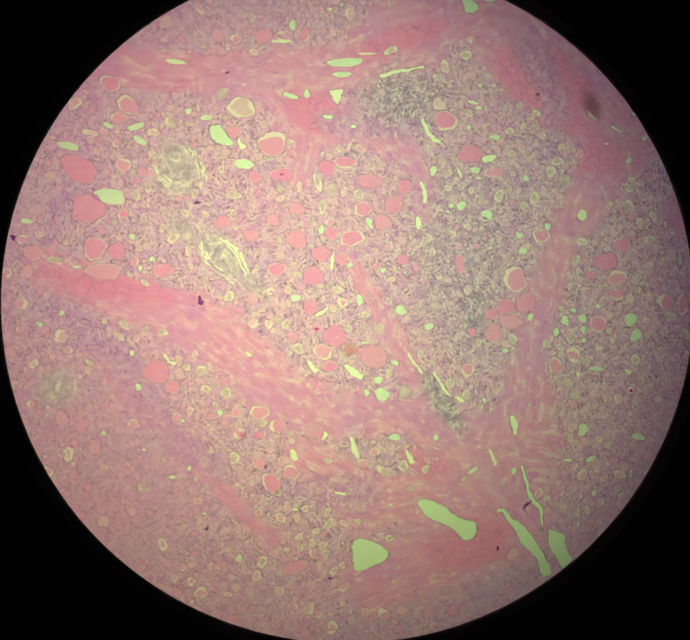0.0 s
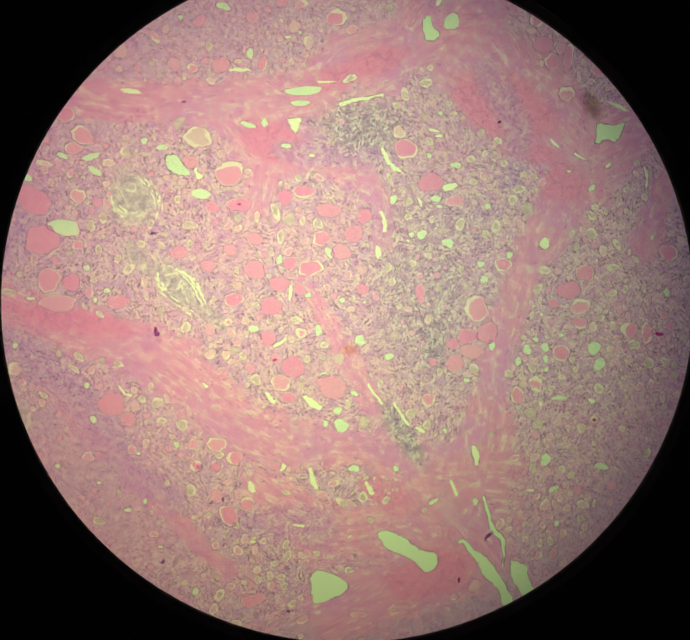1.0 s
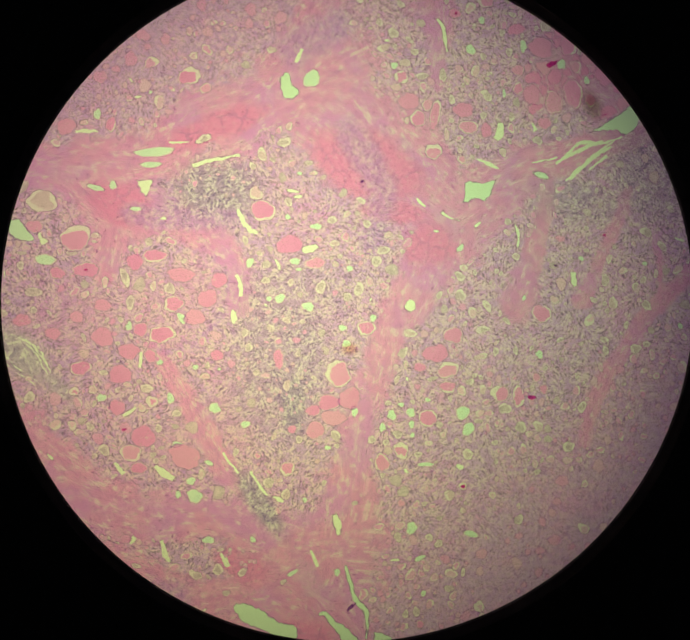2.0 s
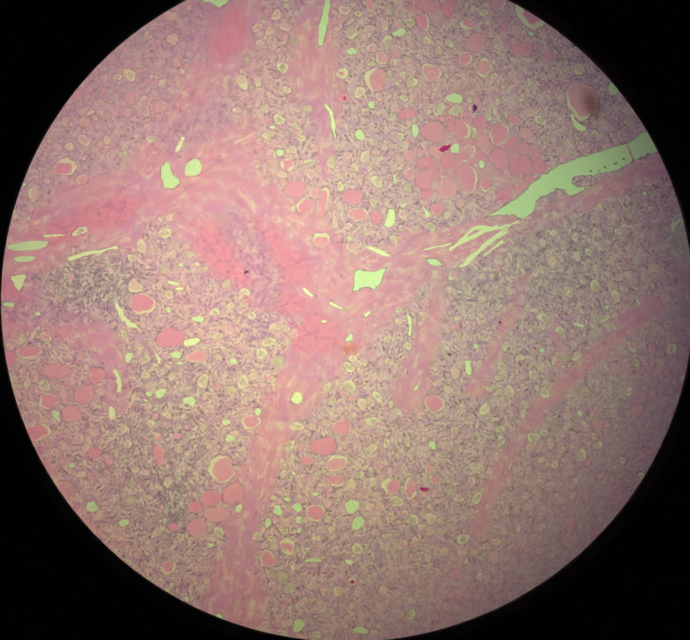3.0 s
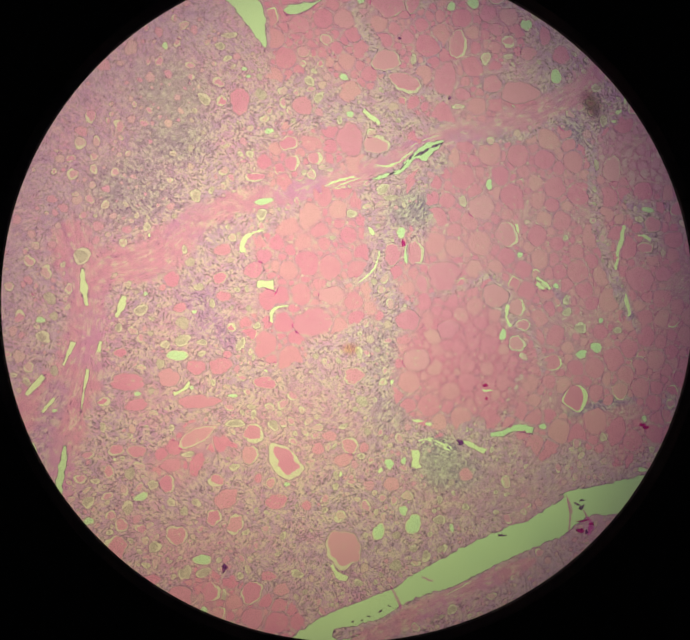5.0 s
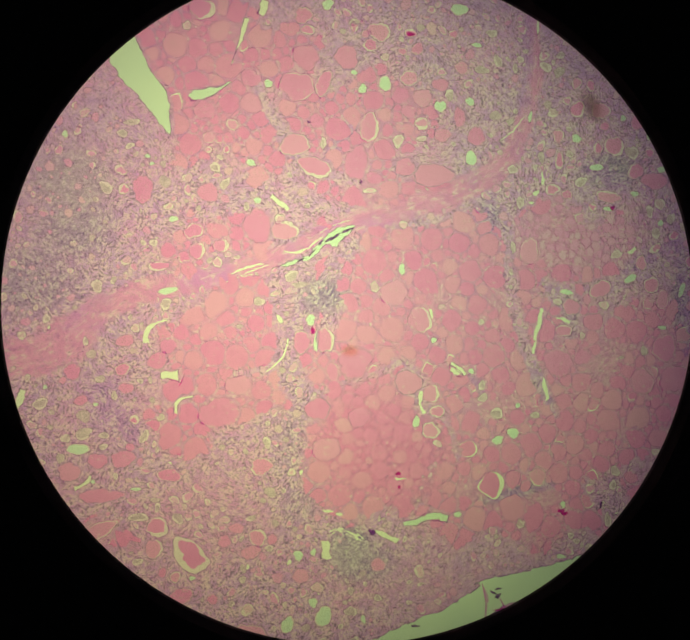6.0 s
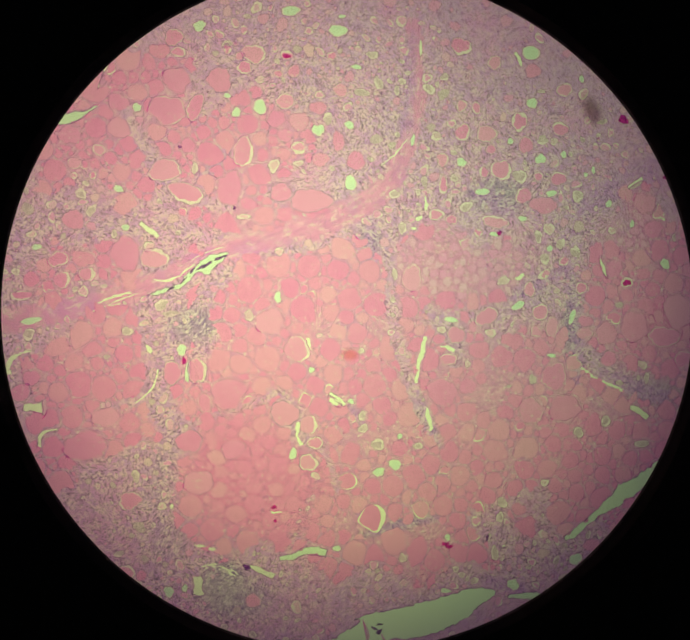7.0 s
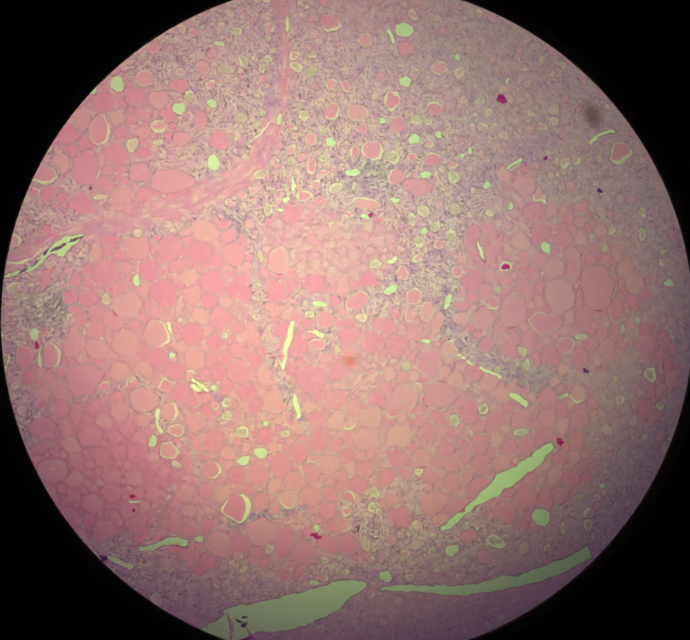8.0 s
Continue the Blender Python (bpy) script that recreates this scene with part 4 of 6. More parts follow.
SLITS += [
    ((837, 4755, 28), (868, 4820, 31), (883, 4867, 25)), ((914, 3477, 19), (976, 3432, 25), (1039, 3370, 16)), ((2223, 2240, 17), (2273, 2207, 27), (2324, 2174, 17)), ((883, 2222, 5), (945, 2269, 7), (1007, 2347, 6), (1039, 2457, 4)),
    ((3582, 725, 13), (3831, 711, 33), (4169, 677, 40), (4514, 709, 48), (4865, 775, 55), (5223, 910, 56)), ((4032, 1134, 22), (4100, 1167, 28), (4185, 1236, 25), (4270, 1296, 28), (4390, 1378, 44), (4512, 1467, 64), (4634, 1536, 64), (4756, 1620, 57), (4862, 1704, 48), (4919, 1743, 32)), ((3634, 4814, 16), (3660, 4767, 23), (3686, 4698, 10)),
]
SLITS += [
    ((2942, 3711, 10), (2948, 3654, 13), (2961, 3616, 10)), ((4541, 4442, 14), (4558, 4509, 17)), ((4542, 3813, 10), (4594, 3858, 17), (4664, 3900, 14)), ((3645, 3104, 10), (3678, 3127, 13), (3711, 3144, 10)),
    ((2942, 2681, 13), (2923, 2570, 16), (2892, 2459, 13), (2879, 2333, 10)), ((2958, 2157, 10), (2974, 2078, 16), (2997, 1982, 16)), ((3060, 2602, 10), (3124, 2596, 16), (3173, 2576, 13)), ((4312, 3278, 10), (4343, 3197, 17), (4378, 3115, 10)),
    ((4166, 2438, 10), (4252, 2372, 13), (4372, 2312, 14), (4511, 2255, 10)),
]
SLITS += [
    ((4563, 2131, 17), (4633, 2104, 27), (4714, 2036, 24)), ((5203, 4028, 17), (5239, 4070, 21), (5310, 4116, 14), (5418, 4137, 17)),
]
SLITS += [
    ((-267, -856, 6), (-188, -801, 12), (-108, -733, 16), (-44, -702, 16), (51, -685, 6)), ((-191, -991, 6), (-124, -946, 12), (-12, -853, 9), (84, -759, 9), (213, -666, 6)), ((51, -710, 6), (148, -680, 9), (278, -638, 6)), ((-456, -858, 6), (-330, -836, 6), (-251, -815, 6)), ((-456, -937, 9), (-393, -948, 28), (-314, -975, 12)), ((1528, -94, 3), (1668, -34, 6), (1739, 5, 3)),
]
SLITS += [
    ((1007, 3086, 3), (1070, 3077, 6), (1151, 3090, 9), (1220, 3140, 6), (1290, 3196, 3)), ((1266, 3221, 3), (1372, 3278, 3), (1479, 3317, 3)), ((670, 2934, 3), (758, 2971, 6), (861, 2990, 3)),
]
SLITS += [
    ((2620, 3934, 3), (2719, 4015, 4), (2812, 4129, 3)),
]
# whorled vessel walls, torn into short pale strands: knots of place and half width
WHORLS = [
    ((1323, 1036, 3), (1419, 1063, 3), (1516, 1040, 3), (1590, 972, 3)),
    ((1477, -856, 3), (1487, -707, 3), (1564, -591, 3), (1652, -576, 3)),
    ((1741, -678, 3), (1755, -796, 3), (1706, -912, 3), (1607, -950, 3)),
    ((-4367, -1470, 3), (-4277, -1574, 4), (-4217, -1696, 4), (-4208, -1819, 6)),
    ((-4546, -1584, 3), (-4540, -1675, 4), (-4487, -1766, 3), (-4427, -1794, 3)),
    ((-4232, -2175, 3), (-4211, -2277, 6), (-4141, -2350, 4), (-4059, -2412, 4), (-3973, -2467, 3)),
    ((-4150, -2143, 3), (-4035, -2203, 4), (-3943, -2317, 4), (-3893, -2410, 3)),
]
# ragged openings: corners
GAPS = []
GAPS += [
    ((1269, 994), (1307, 1005), (1346, 987), (1343, 920), (1355, 868), (1320, 851), (1288, 865), (1266, 860), (1279, 930)),
]
GAPS += [
    ((959, 2972), (1049, 3015), (1175, 3053), (1229, 3115), (1290, 3184), (1363, 3241), (1442, 3270), (1528, 3280), (1494, 3230), (1442, 3179), (1406, 3129), (1357, 3116), (1317, 3141), (1266, 3091), (1199, 3028), (1115, 3003), (1037, 2975)),
]
GAPS += [
    ((-6, -620), (90, -561), (213, -489), (304, -413), (376, -346), (458, -282), (541, -234), (640, -180), (774, -131), (875, -106), (1044, -44), (1147, -14), (1222, 38), (1319, 91), (1423, 147), (1527, 191), (1632, 248), (1738, 293), (1916, 361), (2041, 410), (2168, 432), (2276, 501), (2459, 599), (2416, 622), (2540, 659), (2696, 676), (2853, 705), (2981, 730), (3109, 755), (3221, 788), (3335, 805), (3466, 782), (3489, 735), (3368, 664), (3286, 595), (3173, 534), (3077, 495), (2933, 462), (2790, 449), (2664, 450), (2460, 312), (2332, 270), (2277, 246), (2096, 177), (1952, 126), (1845, 72), (1739, 25), (1598, -31), (1388, -81), (1216, -143), (1079, -225), (977, -250), (842, -282), (711, -300), (704, -353), (808, -360), (896, -335), (808, -386), (708, -440), (657, -433), (621, -384), (508, -428), (416, -479), (403, -543), (327, -607), (252, -615), (239, -592), (132, -597)),
]
GAPS += [
    ((-4177, -1385), (-4156, -1363), (-4095, -1364), (-4059, -1412), (-4019, -1457), (-4004, -1503), (-4071, -1511), (-4132, -1492), (-4174, -1432)), ((-3982, -1446), (-3949, -1445), (-3936, -1485), (-3909, -1509), (-3924, -1531), (-3958, -1526), (-3973, -1486)), ((-3333, -1076), (-3221, -1071), (-3237, -1141), (-3253, -1190), (-3285, -1185), (-3311, -1129)), ((-2192, -1541), (-2165, -1511), (-2097, -1499), (-2055, -1517), (-2103, -1558), (-2171, -1567)),
    ((-1435, -1937), (-1413, -1903), (-1357, -1902), (-1353, -1969), (-1392, -1987), (-1427, -1977)), ((-1655, -4322), (-1533, -4371), (-1505, -4482), (-1460, -4565), (-1533, -4637), (-1592, -4567), (-1654, -4448)),
]
GAPS += [
    ((-2668, -4087), (-2629, -4057), (-2547, -4076), (-2448, -4130), (-2365, -4198), (-2232, -4247), (-2215, -4336), (-2282, -4388), (-2332, -4372), (-2398, -4304), (-2497, -4247), (-2596, -4203), (-2645, -4137)), ((-3166, -4373), (-3112, -4325), (-3032, -4348), (-2936, -4395), (-2878, -4453), (-2920, -4508), (-3000, -4542), (-3118, -4570), (-3150, -4520), (-3160, -4431)), ((-2345, -325), (-2307, -280), (-2267, -294), (-2250, -361), (-2207, -400), (-2230, -460), (-2308, -461), (-2336, -386)), ((-986, -1037), (-934, -1011), (-843, -1026), (-735, -998), (-766, -1085), (-818, -1161), (-889, -1149), (-989, -1180), (-974, -1109)),
]
GAPS += [
    ((-2048, 1332), (-2011, 1312), (-1977, 1248), (-1943, 1150), (-1906, 1091), (-1857, 1063), (-1835, 988), (-1806, 974), (-1863, 927), (-1878, 866), (-1935, 820), (-2006, 848), (-2077, 861), (-2049, 907), (-1978, 954), (-2012, 1019), (-2105, 1049), (-2086, 1082), (-2020, 1072), (-2012, 1147), (-2034, 1236)), ((-212, 4417), (-95, 4620), (-7, 4540), (51, 4416), (110, 4297), (170, 4224), (214, 4134), (223, 4027), (223, 3874), (169, 3933), (80, 4036), (-8, 4154), (-110, 4255)),
]
# pigment: place, half axes, turn, 1 for dark grains
GRAINS = []
GRAINS += [
    (2604, 520, 19, 25, 100, 1), (2568, 548, 32, 9, 160, 1), (2608, 575, 9, 22, 95, 1), (2615, 418, 48, 9, 5, 0), (2594, 344, 44, 19, 175, 0), (2645, 329, 19, 16, 20, 1), (2688, 390, 9, 25, 80, 0),
]
GRAINS += [
    (1358, 3184, 54, 14, 33, 1), (1462, 3240, 46, 11, 18, 1), (1272, 3147, 32, 8, 48, 1), (1211, 3075, 38, 5, 50, 1), (1130, 3022, 44, 5, 22, 1),
]
GRAINS += [
    (-4256, -1916, 18, 15, 5, 1), (-5469, -2181, 25, 18, 2, 1), (-3664, -1701, 13, 9, 4, 0), (-1746, -1039, 17, 13, 6, 1),
    (-4232, -2608, 28, 24, 89, 1), (-3412, -2805, 19, 10, 180, 0), (-454, -2630, 33, 20, 180, 0), (-989, -3286, 18, 17, 169, 0),
    (-1827, -4135, 46, 14, 48, 1), (-2054, -4453, 20, 13, 93, 1), (-3317, -4612, 13, 12, 131, 1), (-4190, -4210, 21, 12, 17, 1),
    (-3776, -3788, 13, 12, 120, 1), (-4044, -994, 12, 9, 6, 1),
]
GRAINS += [
    (-1046, 224, 12, 12, 82, 0), (-299, -112, 50, 25, 35, 0), (-74, 196, 35, 19, 105, 1), (1649, 1043, 35, 20, 2, 1),
    (127, -1396, 13, 13, 141, 0), (-267, -1634, 19, 10, 176, 1),
    (1759, -830, 27, 18, 91, 0), 
    (1214, 2515, 33, 13, 90, 0), (1842, 1464, 21, 17, 1, 0),
]
GRAINS += [
    (1849, 1365, 14, 13, 2, 0), (1186, 4011, 13, 12, 45, 1), (1563, 3596, 13, 13, 35, 1), (3131, 1119, 28, 17, 176, 0),
    (4969, 1763, 36, 27, 177, 0), (3513, 3450, 20, 19, 26, 0), (4506, 4341, 43, 41, 63, 0), (4537, 3087, 35, 30, 3, 0),
    (5176, 2299, 27, 22, 91, 1), (3103, 1140, 29, 16, 177, 0), (3423, 1175, 23, 13, 91, 1), (4850, 3909, 21, 17, 5, 0),
    (5283, 3678, 25, 23, 11, 1), (1929, 4685, 28, 19, 6, 0),
]
GRAINS += [
    (960, -211, 14, 7, 170, 1), (842, -243, 13, 7, 179, 1), (1045, -179, 20, 7, 19, 1), (910, -237, 10, 7, 179, 1),
    (1113, -146, 14, 7, 151, 1), (708, -308, 13, 7, 179, 1), (1970, 335, 36, 10, 5, 1),
]
# fibrous bands: knots of place and half width
SEPTA = []
SEPTA += [
    ((-4986, -2959, 44), (-4607, -3360, 57), (-4188, -3833, 54), (-3726, -4321, 48)), ((-1191, 527, 108), (-1182, 191, 96), (-1191, -113, 64), (-1192, -357, 28)),
]
SEPTA += [
    ((-298, -957, 44), (-393, -1333, 57), (-456, -1647, 83), (-580, -1955, 115)), ((328, -1039, 32), (214, -1357, 44), (84, -1608, 41), (-11, -1924, 38)), ((542, -1370, 19), (592, -1697, 28), (609, -1991, 28)), ((1013, -1404, 28), (1218, -1313, 44), (1426, -1221, 32)),
]
SEPTA += [
    ((-4914, -937, 117), (-4394, -1003, 135), (-3857, -994, 138), (-3333, -955, 172), (-2858, -679, 160), (-2369, -459, 196), (-1867, -201, 200)), ((-3857, -994, 107), (-3489, -1275, 187), (-3239, -1266, 157), (-2922, -1381, 112), (-2663, -1629, 81), (-2630, -1981, 58)), ((-3489, -1431, 109), (-3551, -1714, 78)), ((-1764, -555, 201), (-1592, -776, 304), (-1172, -1157, 275), (-1101, -1422, 241), (-1312, -1694, 154), (-1520, -2097, 119), (-1692, -2495, 118), (-1794, -2923, 101), (-1862, -3415, 201), (-2031, -3837, 233)),
]
SEPTA += [
    ((-5254, -2378, 115), (-4888, -2557, 132), (-4395, -2710, 150), (-4039, -2928, 183), (-3613, -3309, 186), (-3176, -3414, 143), (-2759, -3457, 113), (-2333, -3663, 197), (-1861, -3745, 268)), ((-3207, -2243, 44), (-2985, -2623, 64), (-2792, -2975, 71), (-2629, -3235, 65), (-2333, -3598, 99)), ((-3489, -3783, 156), (-2985, -4089, 192), (-2366, -4020, 197), (-2030, -4231, 267), (-2530, -4465, 229), (-3016, -4662, 192)), ((-2728, -628, 289), (-2359, -386, 176), (-2098, 193, 119), (-1893, 626, 180), (-1804, 1057, 181)),
]
SEPTA += [
    ((-1953, -687, 240), (-1567, -934, 274), (-1171, -1249, 248), (-922, -1190, 251), (-543, -941, 160), (-90, -770, 110), (574, -559, 70), (1216, -265, 66), (1739, -48, 54), (2205, 127, 44)), ((-1047, -1345, 219), (-1232, -1654, 155), (-1446, -2021, 123)), ((-318, -1198, 42), (-446, -1644, 42), (-606, -1894, 38)), ((309, -1109, 40), (142, -1497, 39), (-89, -1912, 39)),
    ((1381, -1256, 62), (924, -1614, 61), (513, -1999, 60), (110, -2537, 59), (-22, -2952, 59)), ((-1077, 2477, 120), (-989, 2114, 120), (-1078, 1563, 135), (-1255, 802, 119), (-1284, 347, 149)),
]
SEPTA += [
    ((-989, 2267, 120), (-540, 2405, 123), (-172, 2700, 78), (331, 2849, 64), (914, 3006, 65)), ((-1938, 1018, 144), (-1628, 1166, 117), (-1196, 1440, 149)), ((4, 2793, 63), (572, 2914, 53), (1012, 3069, 54), (1524, 3291, 68), (2083, 3457, 79), (2563, 3690, 74), (2792, 4018, 62), (2890, 4506, 46), (2857, 4955, 46)),
]
# crowded cells: place, half axes, turn, weight
CROWDED = []
CROWDED += [
    (-2483, -3350, 300, 79, 124, 1), (-2248, -2649, 246, 95, 90, 0.95), (-2333, -2323, 654, 409, 90, 0.55), (-2800, -1137, 332, 225, 5, 0.8),
    (-2300, -1865, 445, 294, 2, 0.45), (1491, 955, 158, 149, 13, 1), (1561, 824, 247, 166, 2, 0.7), (-76, -1155, 421, 191, 178, 0.5),
    (542, -883, 505, 422, 175, 0.5), (-691, 2861, 335, 276, 9, 0.6), (-418, 3216, 278, 216, 9, 0.65), (1281, 2765, 204, 146, 5, 0.8),
    (1048, 1718, 292, 134, 90, 0.4), (1116, 1263, 202, 163, 0, 0.4),
]
CROWDED += [
    (-415, 3548, 319, 271, 6, 0.55), (3497, 3729, 231, 129, 3, 0.9), (2541, 3385, 125, 78, 89, 0.8), (4081, 2734, 262, 75, 90, 0.7),
    (4791, 2235, 284, 134, 179, 0.5), (2728, 1292, 314, 45, 13, 0.9),
]
# colloid-rich stroma
ROSY = []
ROSY += [
    (3664, 362, 1024, 224, 0, 0.4), (4758, 964, 480, 384, 0, 0.38),
]
ROSY += [
    (1925, 639, 832, 192, 0, 0.4), (498, 1185, 608, 480, 0, 0.4), (-331, 1765, 352, 512, 0, 0.35),
]
ROSY += [
    (5244, 1978, 480, 352, 0, 0.42), (5751, 2275, 192, 480, 0, 0.7), (4718, 558, 640, 192, 0, 0.35),
]
ROSY += [
    (611, 1960, 304, 160, 0, 0.75), (757, 1559, 160, 128, 0, 0.4),
    (-3108, -1853, 352, 304, 0, 0.42), (-2666, -2748, 176, 192, 0, 0.42), (-3788, -2027, 288, 224, 0, 0.42), (-3027, -2876, 288, 192, 0, 0.42), (-1250, -499, 352, 192, 0, 0.42), (-518, 1466, 352, 192, 0, 0.42), (738, 2071, 352, 192, 0, 0.42), (-299, 402, 480, 320, 0, 0.42),
]
ROSY += [
    (2083, 2888, 710, 475, 0, 1), (1646, 1698, 502, 438, 172, 1), (3568, 2231, 918, 529, 179, 1), (863, 2427, 660, 458, 179, 1),
    (637, 2560, 345, 287, 7, 1), (1623, 1677, 413, 399, 80, 1), (349, 4494, 273, 184, 6, 1), (1889, 4195, 199, 160, 7, 0.8),
    (744, 2552, 280, 250, 180, 1), (2022, 3101, 369, 227, 1, 1), (1726, 2615, 362, 257, 0, 1), (1597, 1718, 428, 400, 168, 1),
    (4682, 3602, 233, 211, 83, 0.9), (3498, 2473, 298, 226, 180, 1),
]
ROSY += [
    (2665, 2539, 347, 346, 170, 1), (3498, 2022, 567, 290, 179, 1), (4684, 2736, 462, 200, 0, 1), (5145, 2840, 363, 304, 1, 1),
    (2791, 1083, 255, 190, 174, 1), (4099, 1684, 517, 197, 178, 1), (3335, 1606, 395, 257, 177, 0.9), (822, 4437, 449, 244, 4, 0.8),
    (2141, 2136, 1259, 962, 178, 1), (3432, 2152, 871, 612, 179, 1), (2074, 2667, 647, 532, 7, 0.9), (915, 2232, 401, 258, 3, 0.8),
    (4167, 1945, 1053, 494, 179, 1), (3044, 3111, 717, 350, 1, 0.85),
]
ROSY += [
    (1636, 4003, 690, 456, 4, 0.6), (349, 4524, 613, 338, 5, 0.8), (-77, -167, 486, 318, 179, 0.9), (-362, 1001, 317, 157, 2, 0.7),
    (4860, 2871, 796, 670, 1, 0.9), (2854, 1239, 1044, 349, 177, 0.8), (4512, 1507, 709, 399, 177, 0.8), (1633, 1746, 615, 596, 114, 0.9),
    (1489, 3511, 443, 303, 3, 0.7), (-4607, -4034, 1262, 756, 132, 0.3), (-4986, -2959, 588, 454, 179, 0.22), (-1921, 534, 1054, 523, 90, 0.4),
    (4341, 519, 1251, 397, 176, 0.45), (1402, 3970, 493, 340, 4, 0.75),
]
ROSY += [
    (517, 4090, 453, 377, 85, 0.8), (427, 1979, 454, 434, 105, 0.6), (822, 4132, 787, 609, 6, 0.6), (586, 3212, 598, 241, 22, 0.6),
]
# loose pale tissue
PALE = []
PALE += [
    (1484, 881, 166, 140, 0, 0.5),
]
PALE += [
    (1607, -759, 140, 185, 0, 0.6),
]
PALE += [
    (-4391, -1686, 191, 156, 86, 0.9), (-4080, -2281, 230, 117, 134, 0.9), (-4397, -2055, 107, 60, 104, 0.7), (-5188, -3198, 143, 135, 173, 0.7),
    (1618, -743, 201, 141, 91, 0.5), (1048, -1950, 165, 103, 92, 0.5), (-415, 3518, 261, 211, 5, 0.4), (-4337, -2110, 181, 84, 129, 0.6),
    (-3857, -2493, 185, 62, 134, 0.65), (-4425, -1562, 150, 66, 119, 0.6),
]
# torn strands: knots of place and half width
STRANDS = []
STRANDS += [
    ((1120, -2, 7), (1175, -91, 10), (1203, -173, 7)), ((1354, 51, 7), (1441, 18, 7)), ((2484, 614, 5), (2517, 488, 10), (2503, 326, 6)), ((2615, 500, 6), (2655, 445, 10), (2696, 362, 10), (2652, 299, 6)),
]
# violet seams: knots of place and half width
VIOLET = []
VIOLET += [
    ((2831, 4912, 22), (2850, 4600, 25), (2825, 4192, 22)),
]
VIOLET += [
    ((-2930, -1512, 12), (-2750, -1666, 16), (-2707, -1891, 16), (-2815, -2103, 19), (-2995, -2234, 16), (-3205, -2263, 12)), ((-3060, -1021, 16), (-3118, -1152, 19), (-2995, -1290, 19), (-2816, -1411, 16)),
]
VIOLET += [
    ((2460, 1383, 25), (2632, 1245, 32), (2839, 1294, 25)), ((2540, 1251, 22), (2727, 1307, 28), (3044, 1327, 22)), ((2525, 3436, 38), (2542, 3273, 44)),
]
VIOLET += [
    ((-5162, -2717, 145), (-4763, -3023, 148), (-4472, -3486, 120), (-4115, -3806, 92)), ((-3377, -1312, 69), (-2997, -1347, 80), (-2608, -1317, 65)), ((-1839, -700, 117), (-1598, -1085, 119), (-1666, -1484, 101)), ((-3688, -3916, 140), (-3377, -4024, 142), (-3060, -4006, 128)),
    ((-5161, -2000, 116), (-5019, -1728, 117)), ((-2177, 500, 145), (-1892, 986, 103), (-1719, 1294, 104)), ((-2234, -97, 145), (-1922, 83, 117)), ((-268, 2044, 158), (-78, 1834, 127)),
    ((-1398, 848, 90), (-1189, 1468, 76)), ((2853, 4874, 44), (2837, 4684, 44), (2822, 4369, 38), (2775, 4146, 25)),
]
VIOLET += [
    ((2541, 3510, 50), (2541, 3197, 44)), ((2234, 4462, 25), (2249, 4246, 28), (2234, 3997, 25)), ((1490, 3996, 53), (1344, 3779, 59)), ((3629, 2974, 46), (3828, 3090, 53), (4029, 3191, 47)),
    ((4070, 3225, 40), (4098, 2865, 47), (4125, 2603, 53), (4132, 2340, 40)), ((4164, 3653, 100), (4507, 3861, 102), (4857, 4041, 89)), ((3366, 3741, 71), (3595, 3635, 72)), ((2509, 1237, 28), (2791, 1305, 32), (3013, 1345, 26)),
    ((2386, 2196, 28), (2494, 2022, 25)), ((4303, 2405, 61), (4650, 2253, 68), (4861, 2218, 55)), ((3433, 845, 46), (3697, 767, 46)),
]
VIOLET += [
    ((2822, 2286, 25), (2965, 2062, 32), (3045, 1901, 26)), ((1113, 2721, 41), (1056, 2481, 35)),
]
# even, close-grained tissue
CALM = []
CALM += [
    (4963, 4179, 919, 682, 159, 0.8), (5292, 1993, 1019, 664, 91, 0.7), (4341, 453, 1624, 331, 176, 0.8), (-5045, -3866, 1033, 946, 100, 0.85),
    (-2177, 321, 1496, 313, 90, 0.5),
]
# dense, deeply stained patches
DEEP = []
DEEP += [
    (1736, 1630, 523, 426, 162, 0.75), (-1893, 655, 196, 158, 88, 0.9), (-1751, -917, 387, 238, 156, 0.9), (-1518, -1260, 267, 92, 178, 0.8),
    (-1633, -921, 374, 203, 155, 0.9), (-1247, -1505, 271, 210, 64, 0.6), (-3440, -1251, 233, 158, 163, 0.8), (-4762, -2523, 499, 121, 169, 0.7),
    (-2274, -4400, 399, 183, 16, 0.8), (-2606, -3800, 268, 127, 149, 0.6), (-2772, -683, 467, 110, 22, 0.7), (1633, 1746, 448, 397, 173, 0.75),
    (2082, 3621, 182, 108, 3, 0.7), (4967, 2805, 396, 235, 0, 0.5),
]
DEEP += [
    (-1660, -835, 226, 162, 164, 0.8),
]
# close-grained tissue with few follicles
QUIET = [
    (1217, -999, 864, 512, 0), (116, -1482, 384, 352, 0), (151, -1479, 416, 704, 0), (49, -3637, 448, 544, 0),
    (-552, -1787, 352, 384, 0), (-2296, -1234, 640, 224, 0), (707, 284, 480, 320, 0), (1808, 695, 352, 288, 0),
]
# small pale follicles close together
FINE = [(3247, 3226, 560, 270, 0), (4470, 3508, 260, 200, 0), (1703, 292, 200, 420, 0)]
